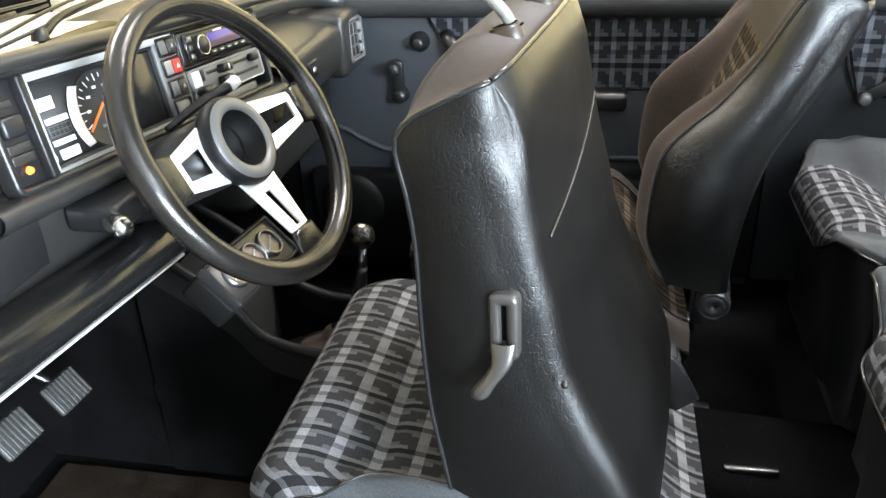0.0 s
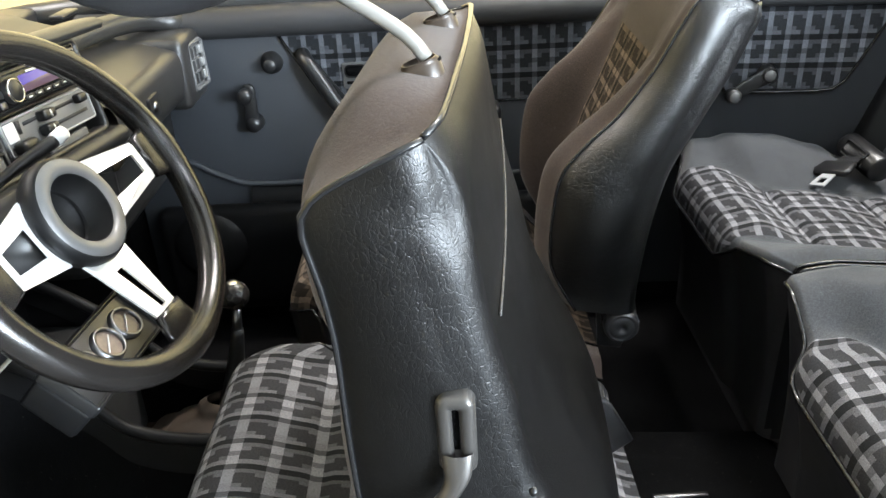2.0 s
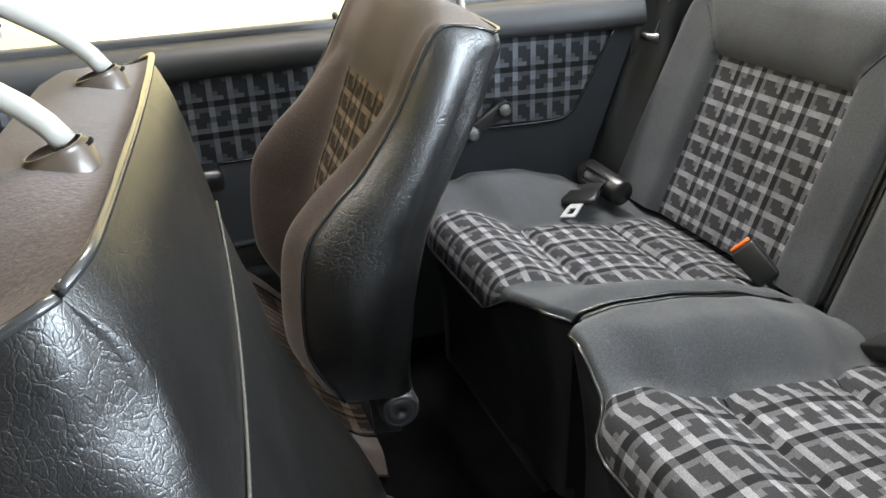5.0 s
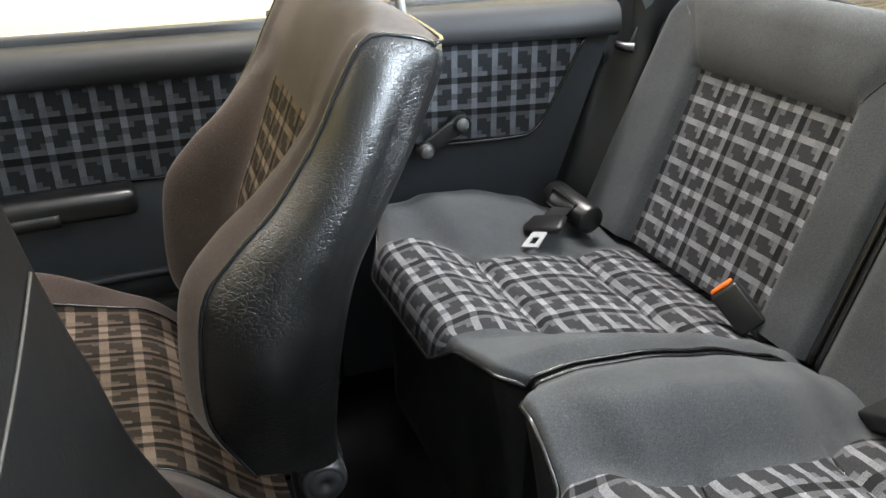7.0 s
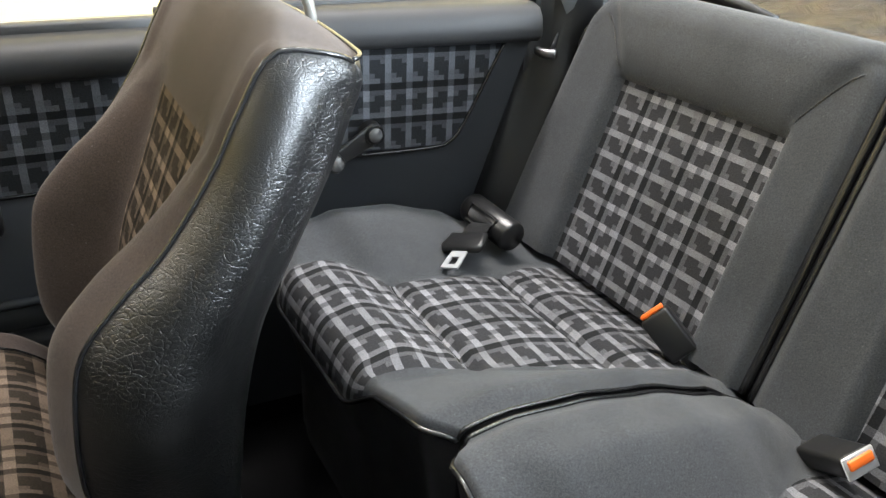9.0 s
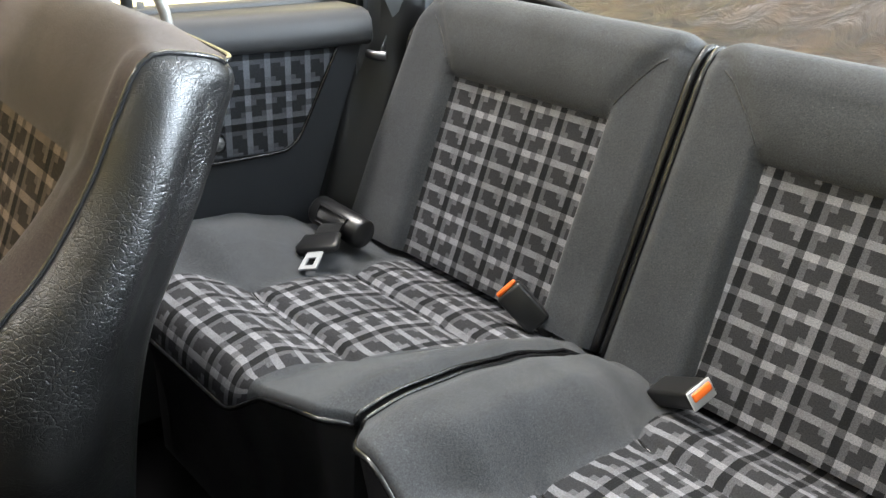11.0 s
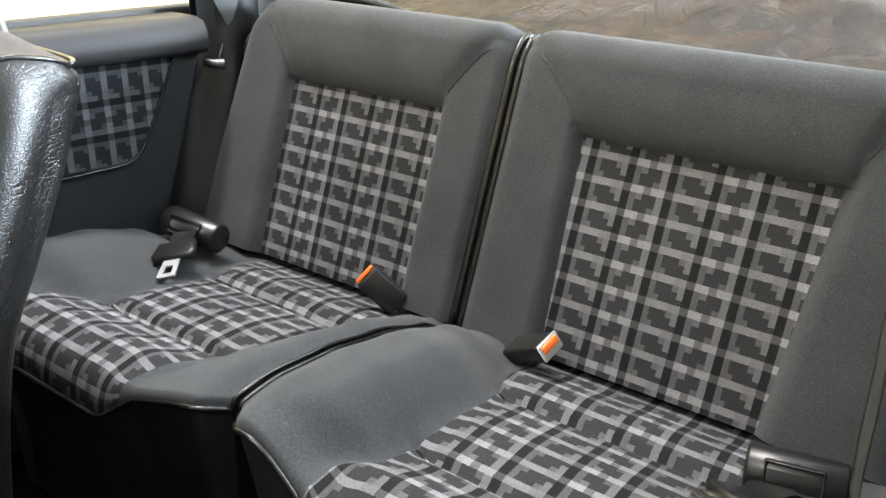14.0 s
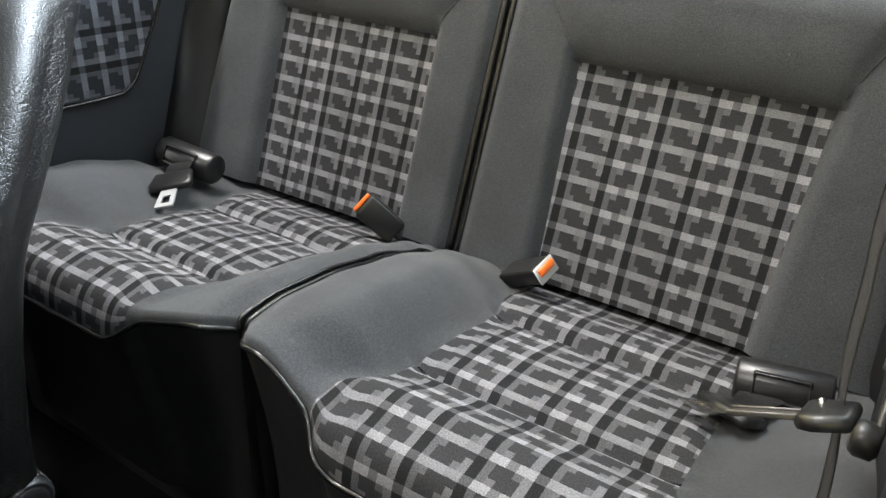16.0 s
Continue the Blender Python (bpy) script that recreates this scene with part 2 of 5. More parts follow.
    "paint": plain("car_paint", (0.80, 0.74, 0.62), 0.2, depth=0.0, spread=0.03),
}


# ---- building tools ----
def part(name, bm, material, parent=None, label="", smooth=True):
    me = bpy.data.meshes.new(name)
    bmesh.ops.recalc_face_normals(bm, faces=bm.faces)
    bm.to_mesh(me)
    bm.free()
    me.materials.append(M[material] if isinstance(material, str) else material)
    if smooth:
        me.shade_smooth()
    ob = new(name, me)
    if parent:
        ob.parent = parent
    if label:
        ob["label"] = label
    return ob


def thing(name, label, category, group="", kind="", at=(0, 0, 0)):
    ob = new(name)
    ob.location = at
    ob.empty_display_size = 0.05
    return tagged(ob, label, category, group, kind)


def lerp_path(path, n):
    """n points evenly along a polyline, smoothed with a Catmull-Rom curve."""
    p = [Vector(q) for q in path]
    p = [2 * p[0] - p[1]] + p + [2 * p[-1] - p[-2]]
    fine = []
    for i in range(1, len(p) - 2):
        for j in range(12):
            t = j / 12
            a, b, c, d = p[i - 1 : i + 3]
            fine.append(0.5 * ((2 * b) + (c - a) * t + (2 * a - 5 * b + 4 * c - d) * t * t + (3 * b - a - 3 * c + d) * t ** 3))
    fine.append(p[-2])
    s = [0.0]
    for a, b in zip(fine, fine[1:]):
        s.append(s[-1] + (b - a).length)
    out, i = [], 0
    for k in range(n):
        w = s[-1] * k / (n - 1)
        while i < len(s) - 2 and s[i + 1] < w:
            i += 1
        f = (w - s[i]) / max(1e-9, s[i + 1] - s[i])
        out.append(fine[i].lerp(fine[i + 1], min(1, f)))
    return out


def sheet(fn, nu, nv, uv=None, closed_u=False):
    """A grid of points fn(u, v), u and v from 0 to 1; uv(u, v) in metres."""
    bm = bmesh.new()
    cols = nu if closed_u else nu + 1
    g = [[bm.verts.new(fn(i / nu, j / nv)) for i in range(cols)] for j in range(nv + 1)]
    lay = bm.loops.layers.uv.new("UVMap") if uv else None
    for j in range(nv):
        for i in range(nu):
            k = (i + 1) % cols
            f = bm.faces.new((g[j][i], g[j][k], g[j + 1][k], g[j + 1][i]))
            if lay:
                for lp, (a, b) in zip(f.loops, ((i, j), (i + 1, j), (i + 1, j + 1), (i, j + 1))):
                    lp[lay].uv = uv(a / nu, b / nv)
    return bm


def tube(path, r, n=10, steps=0, caps=True, bm=None):
    """A round bar along a path; r: one radius or a function of the way from 0 to 1."""
    pts = lerp_path(path, steps) if steps else [Vector(p) for p in path]
    bm = bm or bmesh.new()
    rings, side = [], None
    for i, p in enumerate(pts):
        d = (pts[min(i + 1, len(pts) - 1)] - pts[max(i - 1, 0)]).normalized()
        if side is None:
            side = d.orthogonal().normalized()
        side = (side - d * side.dot(d)).normalized()
        up = d.cross(side)
        rad = r(i / (len(pts) - 1)) if callable(r) else r
        rings.append([bm.verts.new(p + rad * (math.cos(6.28318 * k / n) * side + math.sin(6.28318 * k / n) * up)) for k in range(n)])
    for a, b in zip(rings, rings[1:]):
        for k in range(n):
            bm.faces.new((a[k], a[(k + 1) % n], b[(k + 1) % n], b[k]))
    if caps:
        bm.faces.new(rings[0][::-1])
        bm.faces.new(rings[-1])
    return bm


def box(x0, x1, y0, y1, z0, z1, r=0.004, seg=2, m=None):
    bm = bmesh.new()
    bmesh.ops.create_cube(bm, size=1)
    bmesh.ops.transform(bm, verts=bm.verts, matrix=Matrix.Translation(((x0 + x1) / 2, (y0 + y1) / 2, (z0 + z1) / 2)) @ Matrix.Diagonal((abs(x1 - x0), abs(y1 - y0), abs(z1 - z0), 1)))
    if r:
        bmesh.ops.bevel(bm, geom=bm.edges[:], offset=r, segments=seg, affect="EDGES", profile=0.5)
    if m is not None:
        bmesh.ops.transform(bm, verts=bm.verts, matrix=m)
    return bm


def prism(outline, depth, m, r=0.003, seg=2):
    """An outline in the local x-y plane, thickened along local z by depth, with rounded edges, at the pose m."""
    bm = bmesh.new()
    low = [bm.verts.new((x, y, 0)) for x, y in outline]
    high = [bm.verts.new((x, y, depth)) for x, y in outline]
    n = len(outline)
    bm.faces.new(low[::-1])
    bm.faces.new(high)
    for i in range(n):
        bm.faces.new((low[i], low[(i + 1) % n], high[(i + 1) % n], high[i]))
    bmesh.ops.recalc_face_normals(bm, faces=bm.faces)
    if r:
        edges = [e for e in bm.edges if abs(e.verts[0].co.z - e.verts[1].co.z) < 1e-6]
        bmesh.ops.bevel(bm, geom=edges, offset=r, segments=seg, affect="EDGES", profile=0.5)
    bmesh.ops.transform(bm, verts=bm.verts, matrix=m)
    return bm


def lathe(profile, m, n=28):
    """A profile of (radius, height) turned round local z, at the pose m."""
    bm = bmesh.new()
    rings = [[bm.verts.new((r * math.cos(6.28318 * k / n), r * math.sin(6.28318 * k / n), h)) for k in range(n)] for r, h in profile]
    for a, b in zip(rings, rings[1:]):
        for k in range(n):
            bm.faces.new((a[k], a[(k + 1) % n], b[(k + 1) % n], b[k]))
    bmesh.ops.transform(bm, verts=bm.verts, matrix=m)
    return bm


def round_outline(w, h, r, n=5):
    out = []
    for cx, cy, a0 in ((w / 2 - r, h / 2 - r, 0), (-w / 2 + r, h / 2 - r, 90), (-w / 2 + r, -h / 2 + r, 180), (w / 2 - r, -h / 2 + r, 270)):
        for i in range(n + 1):
            a = radians(a0 + 90 * i / n)
            out.append((cx + r * math.cos(a), cy + r * math.sin(a)))
    return out


def facing(origin, normal, up=(0, 0, 1)):
    """A pose whose local z points along normal and local y as near up as can be."""
    z = Vector(normal).normalized()
    x = Vector(up).cross(z).normalized()
    y = z.cross(x)
    return Matrix((( x.x, y.x, z.x, origin[0]), (x.y, y.y, z.y, origin[1]), (x.z, y.z, z.z, origin[2]), (0, 0, 0, 1)))


def on(m, x, y, z=0.0):
    return m @ Matrix.Translation((x, y, z))


def ring_frame(m, x0, x1, y0, y1, wide, z0, z1, rc=0.012):
    """A frame round an opening on the plane m."""
    bm = bmesh.new()
    loops = []
    for inset, z in ((0, z0), (0, z1 - 0.003), (0.003, z1), (wide - 0.003, z1), (wide, z1 - 0.003), (wide, z0)):
        o = round_outline(x1 - x0 - 2 * inset, y1 - y0 - 2 * inset, max(0.002, rc - inset), 4)
        loops.append([bm.verts.new(m @ Vector(((x0 + x1) / 2 + a, (y0 + y1) / 2 + b, z))) for a, b in o])
    k = len(loops[0])
    for p, q in zip(loops, loops[1:]):
        for i in range(k):
            bm.faces.new((p[i], p[(i + 1) % k], q[(i + 1) % k], q[i]))
    return bm


def smooth(a, b, x):
    t = max(0.0, min(1.0, (x - a) / (b - a)))
    return t * t * (3 - 2 * t)


# ---- the garage ----
def slab(name, b, mat, label, kind="structure", category="wall"):
    return tagged(part(name, box(*b, r=0), mat, smooth=False), label, category, kind=kind)


GZ = -0.30
slab("ground", (-5, 5.5, -5, 4.2, GZ - 0.2, GZ), "concrete", "grey concrete garage floor under the car", category="floor")
slab("wall_east", (-5, 5.5, 2.6, 2.8, GZ, 2.9), "wall", "plain cream painted garage wall beside the car")
slab("wall_north", (-4.2, -4.0, -5, 2.6, GZ, 2.9), "wall", "plain cream painted garage wall ahead of the car")
# unseen wall, its gap assumed for the south fill lamp
for nm, y0, y1, z0 in (("wall_south", -4.6, -3.25, GZ), ("wall_south_2", -0.55, 2.6, GZ), ("wall_south_lintel", -3.25, -0.55, 2.4)):
    slab(nm, (5.0, 5.2, y0, y1, z0, 2.9), "pale", "unseen plain grey garage wall round an assumed south opening")
# unseen wall, left open only round the west fill lamp
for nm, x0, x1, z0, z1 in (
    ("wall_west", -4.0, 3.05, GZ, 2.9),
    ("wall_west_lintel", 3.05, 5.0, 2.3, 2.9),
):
    slab(nm, (x0, x1, -4.6, -4.4, z0, z1), "pale", "unseen plain grey garage wall round an assumed west opening")
slab("ceiling", (-4.2, 5.2, -4.6, 2.8, 2.9, 3.0), "ceiling", "white painted garage ceiling", category="ceiling")


# ---- the car's shell ----
YW = 0.645  # inner face of the door skin
floor_ob = part("floor", box(-1.25, 1.0, -0.70, 0.70, -0.03, 0.0, r=0), "carpet", smooth=False)
tagged(floor_ob, "black carpeted cabin floor of the car", "floor", kind="structure")


def tunnel_at(u, v):
    a = math.pi * u
    x = -1.2 + 2.1 * v
    hgt = 0.13 - 0.05 * smooth(-0.2, 0.6, x) + 0.06 * (1 - smooth(-0.9, -0.5, x))
    return (x, -0.115 * math.cos(a), max(-0.002, hgt * math.sin(a) ** 0.6 if 0 < u < 1 else -0.002))


tagged(part("tunnel", sheet(tunnel_at, 16, 30), "carpet"), "black carpeted centre tunnel between the front seats", "tunnel", kind="structure")
tagged(part("bulkhead", box(-1.28, -1.24, -0.7, 0.7, -0.03, 0.75, r=0), "carpet", smooth=False), "black carpeted bulkhead behind the pedals", "bulkhead", kind="structure")
tagged(part("floor_ramp", box(-1.27, -0.88, -0.70, 0.70, -0.012, 0.012, r=0, m=pose(0, 0, 0) @ Matrix.Translation((-0.02, 0, -0.48)) @ Matrix.Rotation(radians(28), 4, "Y")), "carpet", smooth=False), "sloping black carpeted footwell floor", "floor", kind="structure")
tagged(part("floor_mat", sheet(lambda u, v: (-0.86 + 0.44 * u, -0.60 + 0.46 * v, 0.006 + 0.004 * noise.noise((9 * u, 9 * v, 1.0))), 24, 24), "carpet_brown"), "worn brown carpet mat in the driver's footwell", "floor mat")
tagged(part("seat_base_panel", box(0.50, 0.53, -0.60, 0.60, 0.0, 0.30, r=0.01), "vinyl_soft"), "black vinyl panel under the rear bench", "panel", kind="structure")
tagged(part("rear_floor", box(0.53, 1.55, -0.68, 0.68, 0.20, 0.24, r=0), "carpet", smooth=False), "black raised floor under the rear bench", "floor", kind="structure")


# assumed box in carpet black, standing in for the dark of the footwell
tagged(part("heater_box", box(-1.24, -0.64, -0.085, 0.085, 0.0, 0.56, r=0.02), "carpet"), "assumed heater box, black to carry the shade between the footwells", "heater", kind="structure")


def side_wall(name, s, x0, x1, z1, label):
    return tagged(part(name, box(x0, x1, min(s * YW, s * 0.78), max(s * YW, s * 0.78), -0.10, z1, r=0.012), "paint"), label, "car body", kind="structure")


side_wall("body_side_passenger", 1, -1.25, 1.75, 0.690, "pale painted outer body side below the passenger window")
# unseen sill, black so that it throws no light onto the driver seat
tagged(part("body_sill", box(-1.25, 0.45, -0.78, -0.62, -0.12, 0.055, r=0.02), "trim"), "unseen body sill below the open driver doorway, blackened to cut bounce", "sill", kind="structure")
tagged(part("body_quarter_driver", box(0.62, 1.75, -0.78, -0.645, -0.10, 0.66, r=0.02), "paint"), "pale painted rear quarter on the driver's side", "car body", kind="structure")
tagged(part("body_tail", box(1.70, 1.78, -0.74, 0.74, -0.10, 0.62, r=0.02), "paint"), "pale painted tail of the car", "car body", kind="structure")


for nm, s in (("side_lining_passenger", 1), ("side_lining_driver", -1)):
    x0 = -1.25 if s > 0 else 0.46
    y0, y1 = sorted((s * 0.630, s * 0.648))
    tagged(part(nm, box(x0, 1.20, y0, y1, -0.02, 0.42, r=0.002), "carpet", smooth=False), "black carpeted lower side lining of the cabin", "lining", kind="structure")


# ---- passenger door and rear side panel ----
def swept(fn_profile, x0, x1, n):
    """A strip along x whose section is a list of (y, z)."""
    prof = lerp_path([(0, y, z) for y, z in fn_profile], 18)
    return sheet(lambda u, v: (x0 + (x1 - x0) * v, prof[round(u * 17)].y, prof[round(u * 17)].z), 17, n)


def door_panel():
    d = thing("door_1", "closed passenger door with dark grey vinyl panel and plaid insert", "car door", kind="structure")
    part("panel_board", box(-0.66, 0.405, 0.622, 0.652, 0.03, 0.665, r=0.006), "panel", d)
    # plaid insert: slanted front end, level top
    bm = bmesh.new()
    lay = bm.loops.layers.uv.new("UVMap")
    ring = [(-0.318, 0.645), (0.398, 0.645), (0.398, 0.497), (-0.215, 0.497), (-0.232, 0.500), (-0.240, 0.508)]
    vs = [bm.verts.new((x, 0.6185, z)) for x, z in ring]
    f = bm.faces.new(vs)
    for lp in f.loops:
        lp[lay].uv = (lp.vert.co.z, lp.vert.co.x)
    back = [bm.verts.new((x, 0.625, z)) for x, z in ring]
    for i in range(len(ring)):
        bm.faces.new((vs[i], vs[(i + 1) % len(ring)], back[(i + 1) % len(ring)], back[i]))
    part("plaid_insert", bm, "plaid_door_dim", d, "plaid cloth insert", smooth=False)
    part("trim_bead", tube([(-0.322, 0.617, 0.648), (-0.238, 0.617, 0.505), (-0.225, 0.617, 0.494), (0.40, 0.617, 0.494)], 0.003, 6), "piping", d)
    part("belt_pad", swept([(0.628, 0.640), (0.600, 0.648), (0.590, 0.664), (0.594, 0.684), (0.612, 0.697), (0.645, 0.700)], -0.70, 0.402, 4), "pad", d, "padded black vinyl belt rail")
    part("lower_bead", tube([(-0.66, 0.619, 0.410), (-0.538, 0.619, 0.391), (-0.500, 0.618, 0.371), (-0.458, 0.617, 0.351), (-0.423, 0.617, 0.341), (-0.315, 0.617, 0.337), (0.0, 0.617, 0.336), (0.40, 0.617, 0.338)], 0.0065, 10, 60), "panel", d, "moulded ledge above the door pocket")
    # lower door, pocket and speaker take the shade-darkened plastic
    part("lower_panel", swept([(0.621, 0.334), (0.612, 0.318), (0.604, 0.290), (0.602, 0.06)], -0.42, 0.402, 4), "console", d, "black lower door panel")
    part("map_pocket", box(-0.62, 0.30, 0.575, 0.625, 0.06, 0.30, r=0.02), "console", d, "black door pocket")
    part("speaker_grille", lathe([(0.0, 0.012), (0.060, 0.012), (0.074, 0.004), (0.078, 0.0)], facing((-0.515, 0.575, 0.215), (0, -1, 0))), "console", d)
    grip = [(-0.278, 0.618, 0.606), (-0.266, 0.594, 0.594), (-0.240, 0.582, 0.555), (-0.215, 0.578, 0.512), (-0.186, 0.576, 0.477), (-0.160, 0.576, 0.466), (-0.10, 0.577, 0.464), (0.0, 0.577, 0.466)]
    arm = part("armrest", tube(grip, 0.0145, 14, 44), "plastic", d, "black plastic pull handle and armrest")
    part("handle_edge", tube([(x + 0.006, y - 0.0125, z + 0.006) for x, y, z in grip[1:6]], 0.0032, 8, 30), "mid_grey", arm, "thin grey strip along the handle edge")
    part("handle_backing", prism([(-0.296, 0.612), (-0.268, 0.612), (-0.176, 0.484), (0.02, 0.484), (0.02, 0.446), (-0.205, 0.446)], 0.006, Matrix(((1, 0, 0, 0), (0, 0, -1, 0.618), (0, 1, 0, 0), (0, 0, 0, 1))), 0.002), "console", arm)
    part("armrest_pad", box(-0.10, 0.108, 0.566, 0.624, 0.456, 0.497, r=0.013, seg=4), "plastic", d, "rounded black armrest")
    om = facing((-0.158, 0.6170, 0.560), (0, -1, 0))
    hand = part("inner_handle", prism(round_outline(0.090, 0.052, 0.006), 0.004, om, 0.0015), "mid_grey", d, "grey plate of the recessed door opener")
    # flat black patch in place of the shaded hollow; likewise the slot below
    part("opener_recess", prism(round_outline(0.041, 0.021, 0.009), 0.0012, on(om, -0.018, 0.009, 0.0036), 0.0), "carpet", hand, "black patch for the shade in the finger recess")
    part("recess_rim", ring_frame(on(om, -0.018, 0.009, 0.0), -0.023, 0.023, -0.013, 0.013, 0.003, 0.002, 0.0065, 0.011), "console", hand)
    part("opener_slot", prism(round_outline(0.040, 0.006, 0.0025), 0.0012, on(om, -0.018, -0.014, 0.0036), 0.0), "carpet", hand)
    part("pull", prism(round_outline(0.036, 0.036, 0.006), 0.004, on(om, 0.024, 0.0, 0.003), 0.0015), "plastic", hand, "black pull flap")
    part("lock_knob", lathe([(0.0, 0.034), (0.011, 0.034), (0.013, 0.030), (0.012, 0.016), (0.021, 0.010), (0.022, 0.0)], facing((-0.340, 0.622, 0.592), (0, -1, 0))), "plastic", d)
    crank = part("window_crank", prism(round_outline(0.027, 0.098, 0.013), 0.012, facing((-0.3915, 0.610, 0.507), (0, -1, 0)), 0.004), "plastic", d, "black window winder")
    part("crank_boss", lathe([(0.0, 0.030), (0.014, 0.030), (0.019, 0.0)], facing((-0.390, 0.622, 0.473), (0, -1, 0))), "plastic", crank)
    part("crank_knob", lathe([(0.0, 0.040), (0.010, 0.039), (0.014, 0.034), (0.014, 0.020), (0.008, 0.014), (0.007, 0.0)], facing((-0.392, 0.600, 0.540), (0, -1, 0))), "plastic", crank)
    part("window_seal", box(-0.70, 0.41, 0.645, 0.668, 0.690, 0.712, r=0.004), "rubber", d)
    part("chrome_strip", tube([(-0.70, 0.672, 0.708), (0.41, 0.672, 0.708)], 0.004, 8), "steel", d)
    return d


door_panel()


def rear_panel(s, name):
    p = thing(name, "dark grey vinyl rear side panel with plaid insert and window winder", "side panel")
    y = lambda x: s * (0.622 - 0.055 * smooth(0.40, 1.0, x))
    out = lambda a, x: y(x) - s * a

    def board(u, v):
        z = 0.05 + 0.61 * v
        x = 0.412 + (0.395 + 0.337 * max(0.0, z - 0.36)) * u
        return (x, y(x), z)

    bm = sheet(board, 12, 12)
    bmesh.ops.solidify(bm, geom=bm.faces[:], thickness=0.02)
    part("panel_board", bm, "panel", p, smooth=False)
    lo, hi = 0.497, 0.659

    def insert(u, v):
        xe = 0.782 + 0.072 * v if v > 0.16 else 0.782 + 0.072 * v - 0.03 * (1 - v / 0.16) ** 2
        x0 = 0.560 - 0.05 * v
        x = x0 + (xe - x0) * u
        return (x, out(0.005, x), lo + (hi - lo) * v)

    part("plaid_insert", sheet(insert, 14, 16, uv=lambda u, v: (lo + (hi - lo) * v, insert(u, v)[0])), "plaid_door_dim", p, "plaid cloth insert")
    edge = [(0.50, hi), (0.555, lo), (0.60, lo - 0.006), (0.74, lo - 0.004), (0.772, lo + 0.006), (0.792, lo + 0.032), (0.857, hi)]
    part("trim_bead", tube([(x, out(0.006, x), z) for x, z in edge], 0.003, 6, 40), "piping", p)
    prof = [(0.002, 0.659), (0.016, 0.660), (0.024, 0.666), (0.026, 0.676), (0.022, 0.700), (0.012, 0.713), (-0.01, 0.718), (-0.10, 0.718)]
    pr = lerp_path([(0, a, z) for a, z in prof], 14)
    part("belt_pad", sheet(lambda u, v: (0.408 + 0.502 * v, out(pr[round(u * 13)].y, 0.408 + 0.502 * v), pr[round(u * 13)].z), 13, 8), "pad", p, "padded black vinyl belt rail")
    part("belt_pad_end", prism([(a, z) for a, z in prof[:-1]] + [(-0.02, 0.659)], 0.003, Matrix(((0, 0, 1, 0.9085), (-s, 0, 0, y(0.91)), (0, 1, 0, 0), (0, 0, 0, 1))), 0), "pad", p)
    part("window_seal", box(0.412, 1.02, min(s * 0.640, s * 0.672), max(s * 0.640, s * 0.672), 0.706, 0.726, r=0.004), "rubber", p)
    ends = ((0.634, 0.529), (0.566, 0.492))
    (ax, az), (bx, bz) = ends
    px, pz = 0.5 * (ax + bx), 0.5 * (az + bz)
    turn = math.atan2(az - bz, (ax - bx) * s)
    half = math.hypot(ax - bx, az - bz) / 2
    arm = [(half + 0.017 * math.cos(a), 0.017 * math.sin(a)) for a in [radians(-80 + 20 * i) for i in range(9)]] + [(-half + 0.012 * math.cos(a), 0.012 * math.sin(a)) for a in [radians(100 + 20 * i) for i in range(9)]]
    flat = facing((px, out(0.020, px), pz), (0, -s, 0)) @ Matrix.Rotation(turn, 4, "Z")
    crank = part("window_crank", prism(arm, 0.008, flat, 0.003), "plastic", p, "flat black window winder with capped knob")
    part("crank_boss", lathe([(0.015, 0.026), (0.019, 0.0)], facing((ax, y(ax), az), (0, -s, 0))), "plastic", crank)
    part("crank_cap", lathe([(0.0, 0.031), (0.010, 0.031), (0.0115, 0.028)], facing((ax, y(ax), az), (0, -s, 0))), "mid_grey", crank)
    part("crank_knob", lathe([(0.0, 0.046), (0.012, 0.045), (0.015, 0.040), (0.015, 0.028), (0.010, 0.024)], facing((bx, y(bx), bz), (0, -s, 0))), "plastic", crank)
    part("crank_knob_cap", lathe([(0.0, 0.0475), (0.009, 0.047), (0.0105, 0.0455)], facing((bx, y(bx), bz), (0, -s, 0))), "mid_grey", crank)
    # moulded pillar trim between the panel and the backrest
    def pillar(u, v):
        """Dark groove beside the panel, then a rounded ridge towards the backrest."""
        z = 0.22 + 0.56 * v
        x0 = 0.806 + 0.337 * max(0.0, min(0.34, z - 0.36))
        groove = 0.030 * math.exp(-((u - 0.17) / 0.15) ** 2) * (0.6 + 0.4 * smooth(0.45, 0.62, z))
        ridge = 0.022 * math.exp(-((u - 0.52) / 0.17) ** 2) * (1 - 0.75 * smooth(0.58, 0.66, z))
        return (x0 + 0.20 * u, s * (0.578 + groove - ridge - 0.004 * math.sin(20 * z) + 0.03 * smooth(0.6, 1.0, u)), z)

    part("pillar_trim", sheet(pillar, 36, 36), "trim", p, "glossy black moulded pillar trim")
    part("hook_recess", sheet(lambda u, v: (0.908 + 0.052 * u, s * (0.585 + 0.020 * math.sin(math.pi * u)), 0.60 + 0.17 * v + 0.01 * u), 10, 6), "rubber", p, "dark recess behind the belt hook")
    part("belt_hook", tube([(0.932, s * 0.586, 0.637), (0.938, s * 0.572, 0.635), (0.953, s * 0.560, 0.634)], lambda t: 0.0065 + 0.0025 * t, 14, 12), "gun", p, "chromed belt hook")
